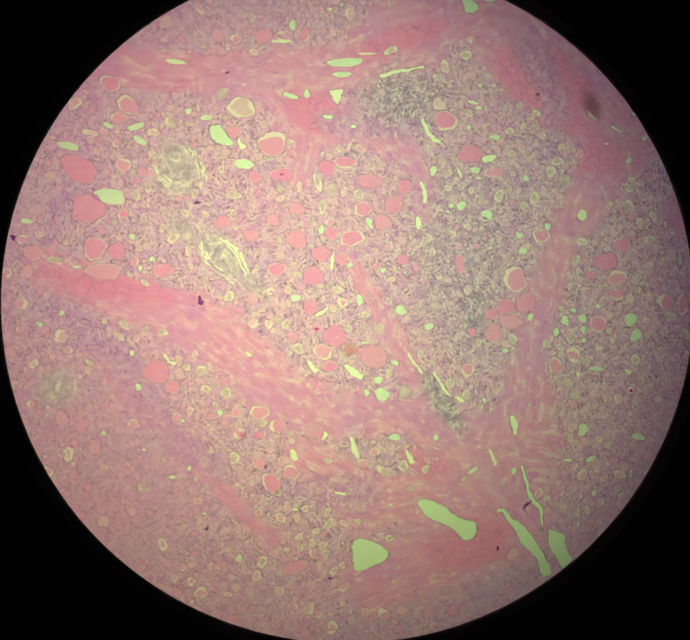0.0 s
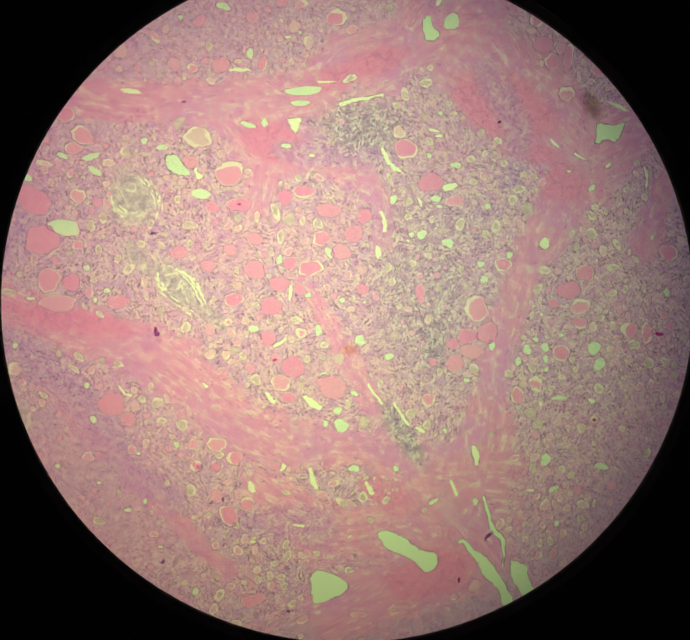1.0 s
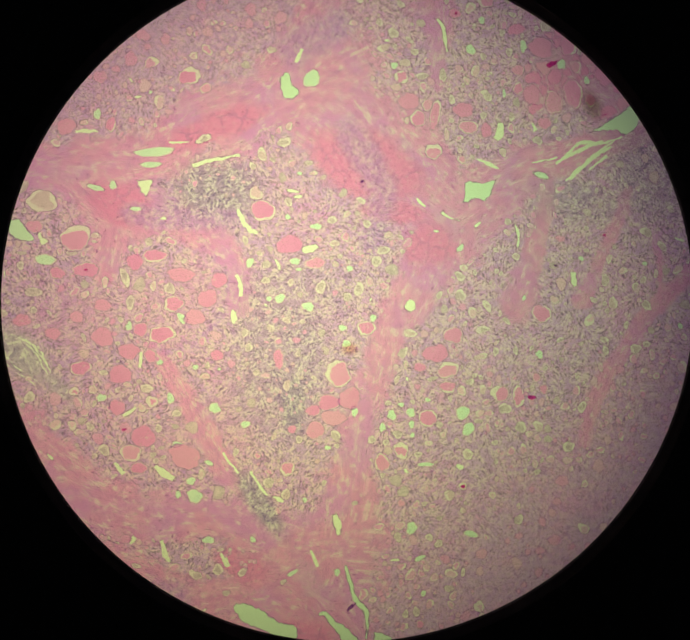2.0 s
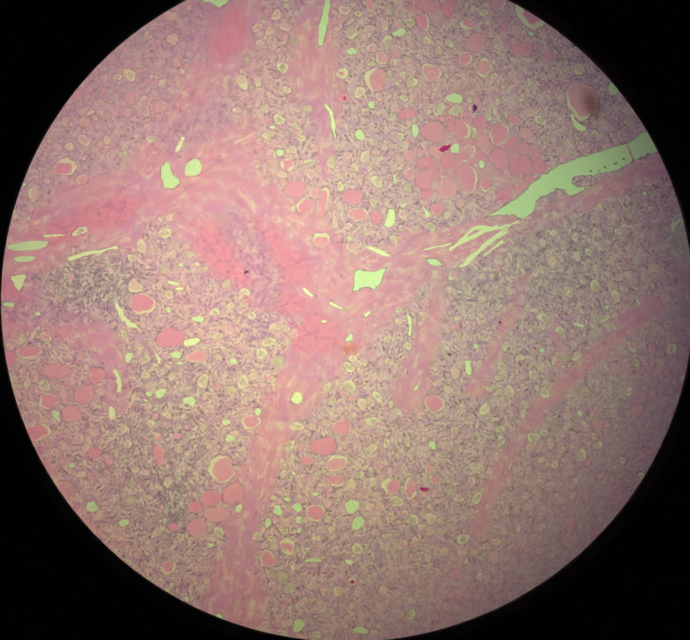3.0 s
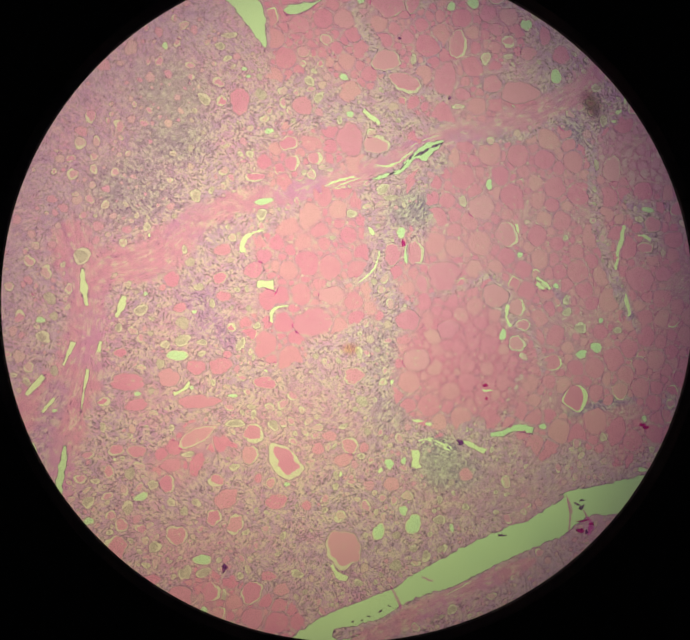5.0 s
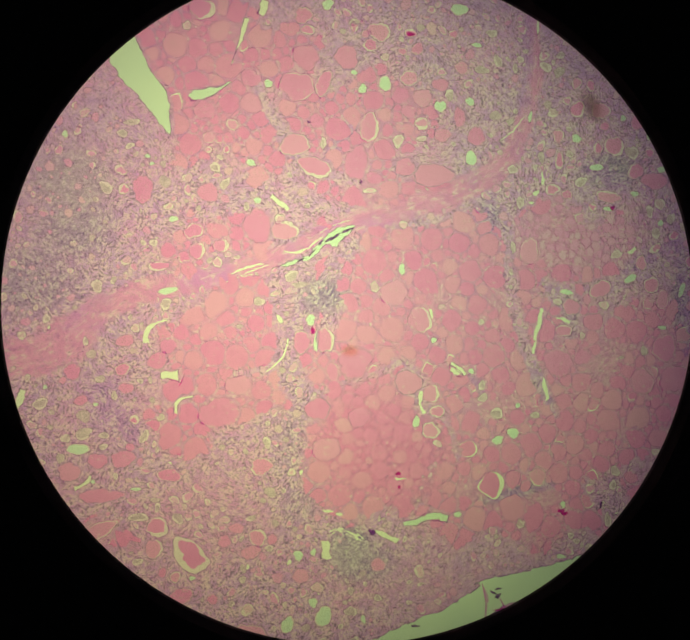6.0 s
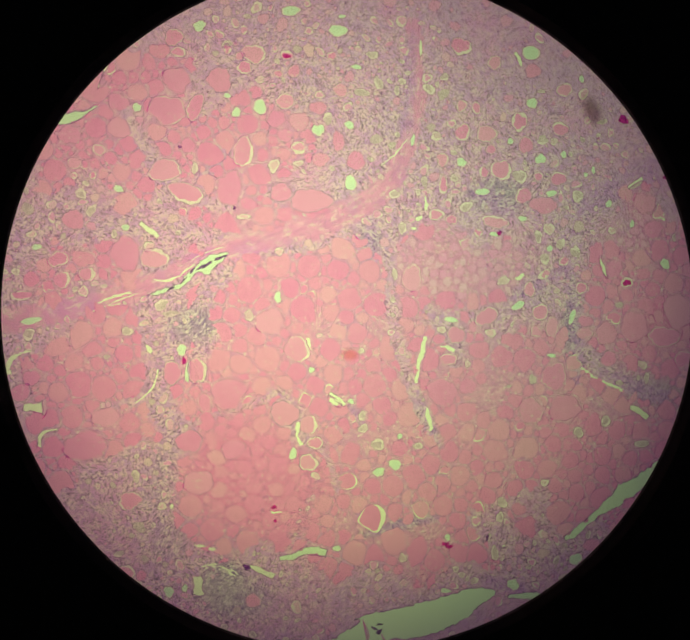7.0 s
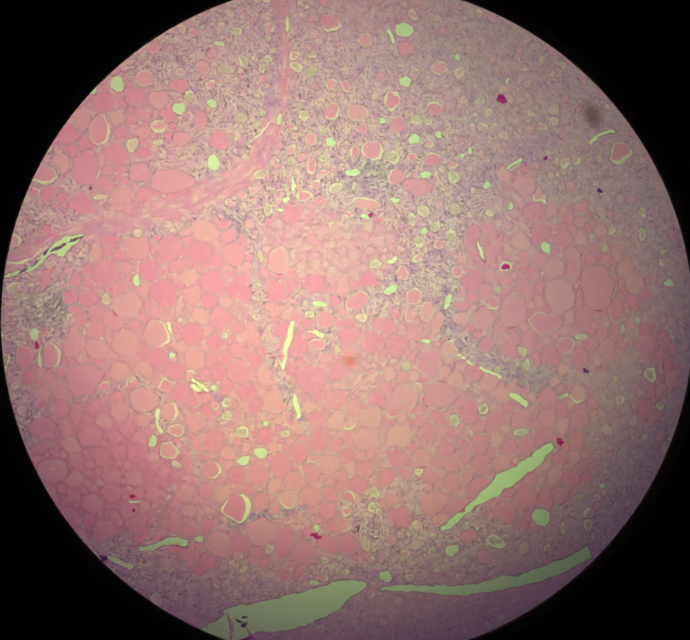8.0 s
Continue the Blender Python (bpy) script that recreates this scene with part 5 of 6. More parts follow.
# seams of loose tissue between pink lobules: knots of place and half width
NEUTRAL = []
NEUTRAL += [
    ((1148, 2867, 70), (1117, 2614, 76), (1038, 2362, 64), (898, 2237, 44), (681, 2202, 32)), ((1323, 2805, 64), (1355, 2646, 76), (1275, 2456, 44)), ((1291, 2074, 38), (1149, 1950, 70), (1054, 1731, 108), (991, 1480, 115), (991, 1259, 102), (1180, 1109, 76)), ((1824, 2292, 38), (2006, 2161, 51), (1990, 1837, 57), (2156, 1670, 44)), ((1435, 2130, 38), (1596, 2166, 41), (1841, 2266, 38)), ((2879, 2250, 44), (2977, 1999, 44)), ((559, 1743, 64), (743, 1770, 70), (945, 1922, 57)), ((2980, 2855, 70), (3172, 2697, 83), (3172, 2474, 57)), ((3333, 2826, 57), (3628, 2893, 70), (3995, 3092, 57)), ((3498, 1375, 57), (3597, 1112, 76), (3864, 1036, 64)),
]
NEUTRAL += [
    ((967, 2803, 75), (1029, 2173, 75), (1149, 1950, 76), (904, 1609, 75), (1029, 1290, 88), (1410, 1020, 77), (1734, 940, 65)), ((1864, 2163, 59), (2130, 1704, 66), (1997, 1253, 53)), ((415, 3356, 61), (967, 3431, 69), (1929, 3326, 72), (2532, 3667, 80)), ((2670, 3276, 47), (2740, 2616, 61), (2949, 2017, 61)),
    ((2854, 2285, 44), (2965, 2062, 51), (3045, 1870, 38)), ((4132, 2603, 73), (4406, 2371, 88), (4791, 2235, 103)), ((3335, 1317, 71), (3565, 1050, 85), (3697, 816, 72)), ((3662, 2991, 59), (4063, 3192, 67), (4098, 2668, 60)),
]
NEUTRAL += [
    ((1930, 2047, 36), (2172, 1887, 37), (2294, 1573, 31)), ((1552, 3237, 54), (1147, 2564, 73), (1081, 2172, 86), (1316, 1852, 86)), ((822, 4254, 48), (1119, 3743, 49), (1515, 3598, 43)),
]

# ---- fields over the section ----
GX0, GY0, GSTEP = -6600.0, -6000.0, 20.0
NX, NY = 680, 600
gx, gy = np.meshgrid(GX0 + GSTEP * np.arange(NX), GY0 + GSTEP * np.arange(NY))


MIDDLE = [(-3400, -2750, 1000), (-1700, -1850, 1000), (-400, -600, 1000), (600, 1700, 1000), (1900, 2900, 1000), (3500, 2450, 1000)]


def to_line(px, py, knots):
    """The distance from each place to a line of knots, over its half width."""
    best = np.full(px.shape, 9.0)
    line = smooth_line(knots, 150)
    for (x0, y0, w0), (x1, y1, w1) in zip(line, line[1:]):
        dx, dy = x1 - x0, y1 - y0
        k = np.clip(((px - x0) * dx + (py - y0) * dy) / max(dx * dx + dy * dy, 1e-9), 0, 1)
        d = np.hypot(px - x0 - k * dx, py - y0 - k * dy) / (w0 + (w1 - w0) * k)
        best = np.minimum(best, d)
    return best


def flow_of(px, py):
    """Length along and distance across the nearest fibrous band, in metres."""
    best, along, across = np.full(px.shape, 9.0), np.zeros(px.shape), np.zeros(px.shape)
    for n, knots in enumerate(SEPTA):
        s = 900.0 * n
        line = smooth_line(knots, 150)
        for (x0, y0, w0), (x1, y1, w1) in zip(line, line[1:]):
            dx, dy = x1 - x0, y1 - y0
            l = max(math.hypot(dx, dy), 1e-6)
            k = np.clip(((px - x0) * dx + (py - y0) * dy) / (l * l), 0, 1)
            side = ((px - x0) * -dy + (py - y0) * dx) / l
            d = np.hypot(px - x0 - k * dx, py - y0 - k * dy) / (w0 + (w1 - w0) * k)
            m = d < best
            best, along, across = np.where(m, d, best), np.where(m, (s + k * l) * UM, along), np.where(m, (side + 300.0 * n) * UM, across)
            s += l
    for x, y, rx, ry, turn, _ in PALE:
        c, d = math.cos(radians(turn)), math.sin(radians(turn))
        u, v = ((px - x) * c + (py - y) * d) / rx, (-(px - x) * d + (py - y) * c) / ry
        r = np.hypot(u, v)
        along = np.where(r < 1.45, np.abs(np.arctan2(v, u)) * 0.5 * (rx + ry) * UM, along)
        across = np.where(r < 1.45, r * min(rx, ry) * UM, across)
    return along, across


def swirl_of(px, py):
    """The turn of the cells' swirls, in radians."""
    return np.array([5.0 * noise.noise((x * 0.0030, y * 0.0030, 2.5)) for x, y in zip(px, py)])


def soft_oval(px, py, x, y, rx, ry, turn):
    c, d = math.cos(radians(turn)), math.sin(radians(turn))
    u, v = ((px - x) * c + (py - y) * d) / rx, (-(px - x) * d + (py - y) * c) / ry
    return np.clip(1.6 - 1.1 * np.hypot(u, v), 0, 1)


def fields(px, py):
    fibre = np.zeros(px.shape)
    for knots in SEPTA:
        fibre = np.maximum(fibre, np.clip(1.2 - 0.62 * to_line(px, py, knots), 0, 1))
    cells, rosy, pale = np.zeros(px.shape), np.zeros(px.shape), np.zeros(px.shape)
    for x, y, rx, ry, turn, k in CROWDED:
        cells = np.maximum(cells, k * soft_oval(px, py, x, y, rx, ry, turn))
    # the lobules bulge and recede along their borders
    qx = px + 75 * np.sin(py * 0.0105 + 1.3 * np.sin(px * 0.0052)) + 30 * np.sin(px * 0.021 + py * 0.017)
    qy = py + 75 * np.sin(px * 0.0095 + 1.3 * np.sin(py * 0.0061)) + 30 * np.sin(px * 0.018 - py * 0.023)
    for x, y, rx, ry, turn, k in ROSY:
        rosy = np.maximum(rosy, k * soft_oval(qx, qy, x, y, rx, ry, turn))
    for knots in NEUTRAL:
        rosy = rosy * np.clip(0.9 * to_line(px, py, knots) - 0.2, 0.30, 1)
    for x, y, rx, ry, turn, k in PALE:
        pale = np.maximum(pale, k * soft_oval(px, py, x, y, rx, ry, turn))
    violet, calm = np.zeros(px.shape), np.zeros(px.shape)
    for knots in VIOLET:
        violet = np.maximum(violet, np.clip(1.25 - 0.7 * to_line(px, py, knots), 0, 1))
    for x, y, rx, ry, turn, k in CALM:
        calm = np.maximum(calm, k * soft_oval(px, py, x, y, rx, ry, turn))
    # far from the middle of the strip the tissue is evener
    calm = np.maximum(calm, 0.8 * np.clip((to_line(px, py, MIDDLE) - 1.45) / 0.8, 0, 1))
    deep = np.zeros(px.shape)
    for x, y, rx, ry, turn, k in DEEP:
        deep = np.maximum(deep, k * soft_oval(px, py, x, y, rx, ry, turn))
    return fibre, cells, rosy, pale, violet, calm, deep


FIBRE, CELLS, ROSE, PALENESS, DUSK, STILL, DENSE = fields(gx, gy)
TAKEN = np.zeros((NY, NX), bool)
SWATH = to_line(gx, gy, MIDDLE) < 2.9


def cell(x, y):
    return min(max(int((y - GY0) / GSTEP), 0), NY - 1), min(max(int((x - GX0) / GSTEP), 0), NX - 1)


def take_outline(o):
    xs, ys = [p[0] for p in o], [p[1] for p in o]
    j0, i0 = cell(min(xs), min(ys))
    j1, i1 = cell(max(xs), max(ys))
    px, py = gx[j0:j1 + 1, i0:i1 + 1], gy[j0:j1 + 1, i0:i1 + 1]
    inside = np.zeros(px.shape, bool)
    for (x0, y0), (x1, y1) in zip(o, o[1:] + o[:1]):
        if y0 == y1:
            continue
        cross = ((py < y0) != (py < y1)) & (px < x0 + (py - y0) * (x1 - x0) / (y1 - y0))
        inside ^= cross
    TAKEN[j0:j1 + 1, i0:i1 + 1] |= inside



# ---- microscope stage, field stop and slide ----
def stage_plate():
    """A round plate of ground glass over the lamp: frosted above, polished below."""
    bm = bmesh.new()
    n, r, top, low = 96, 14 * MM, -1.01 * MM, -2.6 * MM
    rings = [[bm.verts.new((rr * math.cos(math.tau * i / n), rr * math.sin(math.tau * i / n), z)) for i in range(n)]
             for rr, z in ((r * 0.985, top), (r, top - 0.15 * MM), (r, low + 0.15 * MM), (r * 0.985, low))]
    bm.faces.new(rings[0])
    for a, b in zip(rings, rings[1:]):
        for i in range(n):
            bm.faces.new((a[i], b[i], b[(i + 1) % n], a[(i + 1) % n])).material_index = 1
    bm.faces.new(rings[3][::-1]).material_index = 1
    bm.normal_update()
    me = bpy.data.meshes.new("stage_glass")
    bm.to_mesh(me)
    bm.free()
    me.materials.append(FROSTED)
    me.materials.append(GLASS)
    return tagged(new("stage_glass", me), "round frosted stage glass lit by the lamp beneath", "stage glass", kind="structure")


def field_stop():
    """The eyepiece's black diaphragm: a ring with a bevelled round opening."""
    bm = bmesh.new()
    n = 192
    prof = ((STOP_R, -0.01 * MM), (STOP_R + 0.005 * MM, 0.004 * MM), (STOP_R + 0.03 * MM, 0.05 * MM), (STOP_R + 0.09 * MM, 0.09 * MM), (3.25 * MM, 0.09 * MM), (3.30 * MM, 0.05 * MM), (3.30 * MM, -0.02 * MM), (STOP_R + 0.02 * MM, -0.02 * MM))
    rings = [[bm.verts.new((r * math.cos(math.tau * i / n), 0.983 * r * math.sin(math.tau * i / n), z)) for i in range(n)] for r, z in prof]
    for k, (a, b) in enumerate(zip(rings, rings[1:] + rings[:1])):
        for i in range(n):
            bm.faces.new((a[i], a[(i + 1) % n], b[(i + 1) % n], b[i])).material_index = int(k == 0)
    bm.normal_update()
    me = bpy.data.meshes.new("field_stop")
    bm.to_mesh(me)
    bm.free()
    me.materials.append(BLACK)
    me.materials.append(LIP)
    ob = tagged(new("field_stop", me), "matt black field stop ring with a round opening", "field stop", kind="structure")
    ob.matrix_world = cam_pose0 @ STOP_PLACE
    return ob


cam_pose0 = aim(0.0, 0)[1]
STOP_DEPTH = 3.0 * MM
PX = STOP_DEPTH / 1244.7
STOP_R = 789 * PX
STOP_PLACE = pose(5.0 * PX, (727.5 - 689.0) * PX, -STOP_DEPTH)

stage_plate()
field_stop()


def shading_ring():
    """An unseen ring of smoky violet glass, added between the lamp and the stage glass to shade the field, bevelled at
    its rims.
    """
    bm = bmesh.new()
    n = 96
    prof = ((RING_R, 0.0), (RING_R + 0.04 * MM, 0.05 * MM), (5.9 * MM, 0.05 * MM), (6.0 * MM, 0.0), (5.9 * MM, -0.05 * MM), (RING_R + 0.04 * MM, -0.05 * MM))
    rings = [[bm.verts.new((r * math.cos(math.tau * i / n), r * math.sin(math.tau * i / n), z)) for i in range(n)] for r, z in prof]
    for a, b in zip(rings, rings[1:] + rings[:1]):
        for i in range(n):
            bm.faces.new((a[i], a[(i + 1) % n], b[(i + 1) % n], b[i]))
    me = bpy.data.meshes.new("shading_ring")
    bm.to_mesh(me)
    bm.free()
    me.materials.append(SHADE_VIOLET)
    return tagged(new("shading_ring", me), "unseen violet glass ring added under the stage glass to shade the light", "condenser ring", kind="structure")


RING_R = 1.82 * MM
ring = shading_ring()


def smudge_material(name, tint):
    """A film of dust that thins out towards its rim."""
    m, t, out = nodes_of(name)
    co = coords(t)
    g = t.nodes.new("ShaderNodeTexGradient")
    g.gradient_type = "SPHERICAL"
    mp = t.nodes.new("ShaderNodeMapping")
    mp.inputs["Scale"].default_value = (1 / 0.15, 1 / 0.15, 1)
    link(t, co, mp.inputs[0])
    link(t, mp.outputs[0], g.inputs[0])
    n = noise_node(t, co, 22.0, 3.0)
    finish_stain(t, out, mixc(t, span(t, mul(t, g.outputs["Fac"], mul(t, n, 0.8, "ADD")), 0.05, 1.1), (1.0, 1.0, 1.0), tint))
    return m


def dust_smudge(x, y, rx, ry, turn, tint, label):
    verts, faces = [], []
    dome([(p[0], p[1]) for p in oval(0, 0, 150, 150, 0, 0.12, 28, x)], 0.0, 4.0, verts, faces)
    ob = new("dust_smudge", mesh_of("dust_smudge", verts, faces, [smudge_material("dust_film", tint)]))
    ob.matrix_world = pose(x * MM, y * MM, -1.0088 * MM, 0, 0, turn) @ Matrix.Diagonal((rx, ry, 0.3, 1))
    tagged(ob, label, "dust")


dust_smudge(2.497, 2.052, 1.5, 0.95, -60, (0.52, 0.47, 0.44), "soft dark dust smudge on the frosted stage glass")
dust_smudge(0.161, -0.275, 0.8, 0.55, 0, (0.92, 0.68, 0.56), "small brownish dust smudge on the frosted stage glass")
SECTION_Z = -5.0
section = tagged(new("tissue_section", bpy.data.meshes.new("tissue_section")), "thin pink and violet stained tissue section on a glass slide", "tissue section")


def slab():
    bm = bmesh.new()
    hx, hy, z0, z1, b = 38 * MM, 13 * MM, -1.006 * MM, -0.006 * MM, 0.12 * MM
    rows = []
    for ins, z in ((b, z0), (0, z0 + b), (0, z1 - b), (b, z1)):
        rows.append([bm.verts.new((sx * (hx - ins), sy * (hy - ins), z)) for sx, sy in ((-1, -1), (1, -1), (1, 1), (-1, 1))])
    bm.faces.new(rows[0][::-1])
    for a, c in zip(rows, rows[1:]):
        for i in range(4):
            bm.faces.new((a[i], a[(i + 1) % 4], c[(i + 1) % 4], c[i]))
    bm.faces.new(rows[3])
    me = bpy.data.meshes.new("microscope_slide")
    bm.to_mesh(me)
    bm.free()
    me.materials.append(GLASS)
    return tagged(new("microscope_slide", me), "clear glass microscope slide lying on the stage glass", "microscope slide")


slide = slab()
carried = [slide, section]
film_v, film_f = [], []
HOLES = []  # outlines of all openings in the section


# ---- follicles, openings and grains ----
from mathutils.geometry import delaunay_2d_cdt, tessellate_polygon


def opening(o):
    if sum(a[0] * b[1] - b[0] * a[1] for a, b in zip(o, o[1:] + o[:1])) < 0:
        o = o[::-1]
    HOLES.append(o)
    take_outline(o)


def withdrawn(outline, gap, way, side, most=0.75):
    """The rim of colloid that has drawn back from an outline by about gap, most of it towards way as side nears one."""
    n = len(outline)
    cx, cy = sum(p[0] for p in outline) / n, sum(p[1] for p in outline) / n
    rim = []
    for x, y in outline:
        a = math.atan2(y - cy, x - cx)
        q = 0.5 + 0.9 * noise.noise((cx * 0.02 + 1.1 * math.cos(a), cy * 0.02 + 1.1 * math.sin(a), 4.4)) + 0.10 * noise.noise((x * 0.05, y * 0.05, 7.7))
        g = gap * ((1 - side) * 2.0 * q + side * (2.1 * max(0.0, math.cos(a - radians(way))) + 0.15 * q))
        k = 1 - min(max(g, 0.0), most)
        rim.append((cx + (x - cx) * k, cy + (y - cy) * k))
    return rim


def add_ring(o, inner, v, f):
    n, b = len(o), len(v)
    v.extend([(px, py, 0.0) for px, py in o] + [(px, py, 0.2) for px, py in inner])
    f.extend((b + i, b + (i + 1) % n, b + n + (i + 1) % n, b + n + i) for i in range(n))


def follicle(x, y, rx, ry, turn=0.0, gap=0.0, way=0.0, side=0.0):
    """A follicle: an epithelial wall round pink colloid, which has shrunk by gap, most on the side way."""
    o = oval(x, y, rx, ry, turn, 0.13, max(18, min(64, int(14 + (rx + ry) / 4))))
    opening(o)
    k = 1 - (4 + 0.022 * (rx + ry)) / ((rx + ry) / 2)
    inner = shrink(o, k)
    ob = part("follicle", ring_mesh("follicle", o, inner, ROSY_WALL if ROSE[cell(x, y)] > 0.5 else WALL, 0.0, 0.6), section)
    verts, faces, rim = [], [], withdrawn(inner, gap, way, side) if gap else inner
    if gap:
        add_ring(inner, rim, film_v, film_f)
    dome(rim, 0.0, 1.5, verts, faces)
    part("colloid", mesh_of("colloid", verts, faces, [COLLOID]), ob, "pink colloid")
    return ob


halo = random.Random(17)
for x, y, rx, ry, turn, gap, way, side in FOLLICLES:
    # colloid outside the pink lobules has mostly drawn back a little
    if gap == 0 and ROSE[cell(x, y)] < 0.22 and halo.random() < 0.6:
        gap, way, side = halo.uniform(0.03, 0.07), halo.uniform(0, 360), 0.3
    follicle(x, y, rx, ry, turn, gap, way, side)
RIMS = []


def ragged(x, y, z):
    """How far a torn edge strays, in micrometres."""
    return 12 * noise.noise((x * 0.03, y * 0.03, z)) + 8 * noise.noise((x * 0.09, y * 0.09, z))


for x, y, rx, ry, turn in LUMENS:
    opening(oval(x, y, rx, ry, turn, 0.20 if rx < 60 else 0.12, max(14, min(40, int(8 + (rx + ry) / 6)))))
    RIMS.append(HOLES[-1])
tears = random.Random(21)
for knots in WHORLS:
    line = smooth_line(knots, 12)
    for _ in range(16):
        i, n = tears.randrange(len(line) - 4), tears.randrange(3, 8)
        off, w = tears.uniform(-30, 30), tears.uniform(3, 7)
        piece = line[i:i + n]
        (x0, y0, _), (x1, y1, _) = piece[0], piece[-1]
        l = math.hypot(x1 - x0, y1 - y0) or 1.0
        SLITS.append(tuple((x - (y1 - y0) / l * off, y + (x1 - x0) / l * off, w if 0 < k < len(piece) - 1 else 2) for k, (x, y, _) in enumerate(piece)))
CLEFTS = []
for knots in SLITS:
    opening(slit(knots, 0.42))
    if max(k[2] for k in knots) > 16:
        CLEFTS.append(HOLES[-1])
for o in GAPS:
    opening([(x + ragged(x, y, 2.0), y + ragged(x, y, 8.0)) for x, y, _ in smooth_line([(*p, 1) for p in (*o, o[0])], 11)][:-1])
    CLEFTS.append(HOLES[-1])
for knots in STRANDS:
    verts, faces = [], []
    dome(slit(knots, 0.3), -1.0, 0.5, verts, faces)
    part("tissue_strand", mesh_of("tissue_strand", verts, faces, [STRAND]), section, "torn pink strand across the cleft")
for x, y, rx, ry, turn, dark in GRAINS:
    verts, faces = [], []
    dome(oval(x, y, rx * 0.9, ry * 0.9, turn, 0.45 if dark else 0.30, 18), 0.5, 4.0, verts, faces)
    name = "dark_grain" if dark else "pigment_grain"
    grain = new(name, mesh_of(name, verts, faces, [SOOT if dark else PIGMENT]))
    carried.append(tagged(grain, "blackish violet grain lying on the tissue section" if dark else "deep crimson pigment grain lying on the tissue section", "grain", "dark grains on the section" if dark else "crimson grains on the section"))

# packed and scattered small follicles, past the ones placed singly
rng = random.Random(5)
small_v, small_f, wall_v, wall_f, pale_v, pale_f, rosy_v, rosy_f, rim_v, rim_f, fluid_v, fluid_f, soft_v, soft_f = ([] for _ in range(14))


for o, (x, y, rx, ry, turn) in zip(RIMS, LUMENS):
    inner = shrink(o, 1 - 5.5 / (0.5 * (rx + ry)))
    add_ring(o, inner, rim_v, rim_f)
    if min(rx, ry) > 14:
        filled = rng.random() < (0.55 if rx < 62 else 0.25)
        v, f = (pale_v, pale_f) if filled else (fluid_v, fluid_f)
        drop = withdrawn(inner, rng.choice((0.18, 0.28, 0.40)) if filled else 0.10, rng.uniform(0, 360), 0.25)
        add_ring(inner, drop, film_v, film_f)
        dome(drop, 0.2, 1.0, v, f)


def free(x, y, r):
    j0, i0 = cell(x - r, y - r)
    j1, i1 = cell(x + r, y + r)
    near = (gx[j0:j1 + 1, i0:i1 + 1] - x) ** 2 + (gy[j0:j1 + 1, i0:i1 + 1] - y) ** 2 < r * r
    return not (TAKEN[j0:j1 + 1, i0:i1 + 1] & near).any()


def small_follicle(x, y, rx, ry, turn, gap, pale=False):
    o = oval(x, y, rx, ry, turn, 0.20, 14 if rx < 60 else 20)
    opening(o)
    inner = shrink(o, 1 - 5.5 / rx)
    add_ring(o, inner, wall_v, wall_f)
    if gap < 0.8:
        v, f = (pale_v, pale_f) if pale else (soft_v, soft_f)
        drop = withdrawn(inner, gap, rng.uniform(0, 360), rng.choice((0.0, 0.25, 0.8)))
        if gap:
            add_ring(inner, drop, film_v, film_f)
        dome(drop, 0.2, 1.4, v, f)


def barred(j, k):
    return TAKEN[j, k] or not SWATH[j, k] or FIBRE[j, k] > 0.55 or PALENESS[j, k] > 0.4 or DUSK[j, k] > 0.75


def lies_in(x, y, ovals):
    return any(math.hypot((x - a) / rx, (y - b) / ry) < 1 + 0.3 * noise.noise((x * 0.004, y * 0.004, 8.8)) for a, b, rx, ry, _ in ovals)


def scatter(tries, other_r):
    """Throws small follicles into what is still free, larger ones first."""
    for _ in range(tries):
        x, y = rng.uniform(-6200, 6300), rng.uniform(-5600, 5600)
        u, w, a = rng.random(), rng.random(), rng.uniform(0, 180)
        j, k = cell(x, y)
        if barred(j, k) or ROSE[j, k] > 0.5:
            continue
        blue, crowd = CELLS[j, k], noise.noise((x * 0.0016, y * 0.0016, 12.0))
        r, pad = other_r * (0.75 + 0.5 * w), (1.10 if crowd > 0.0 else 1.7) + 1.4 * blue
        gap = 1.0 if u < 0.02 else 0.14 + 0.24 * w if u < (0.85 if crowd > 0.05 else 0.65) else 0.0
        if blue > 0.5:
            r *= 0.75
        if DENSE[j, k] > 0.5 and r > 48 or u < 0.7 * STILL[j, k] or w < 0.8 and (crowd < -0.10 or lies_in(x, y, QUIET)):
            continue
        if free(x, y, r * pad):
            small_follicle(x, y, r * 1.10, r * (0.6 + 0.4 * u), a, gap, w > 0.65 and STILL[j, k] < 0.4)


def clip(poly, nx, ny, d):
    """The part of a polygon on the near side of the line nx * x + ny * y = d."""
    out = []
    for p, q in zip(poly, poly[1:] + poly[:1]):
        a, b = nx * p[0] + ny * p[1] - d, nx * q[0] + ny * q[1] - d
        if a <= 0:
            out.append(p)
        if (a < 0) != (b < 0) and a != b:
            out.append((p[0] + (q[0] - p[0]) * a / (a - b), p[1] + (q[1] - p[1]) * a / (a - b)))
    return out


def rounded(poly):
    """Cuts the corners of a polygon twice."""
    for _ in range(2):
        poly = [(p[0] * s + q[0] * (1 - s), p[1] * s + q[1] * (1 - s)) for p, q in zip(poly, poly[1:] + poly[:1]) for s in (0.75, 0.25)]
    return poly


def fits(x, y):
    j, k = cell(x, y)
    a, b = cell(x + 60 * noise.noise((x * 0.012, y * 0.012, 1.9)), y + 60 * noise.noise((x * 0.012, y * 0.012, 6.1)))
    return not TAKEN[j, k] and ROSE[a, b] > 0.42


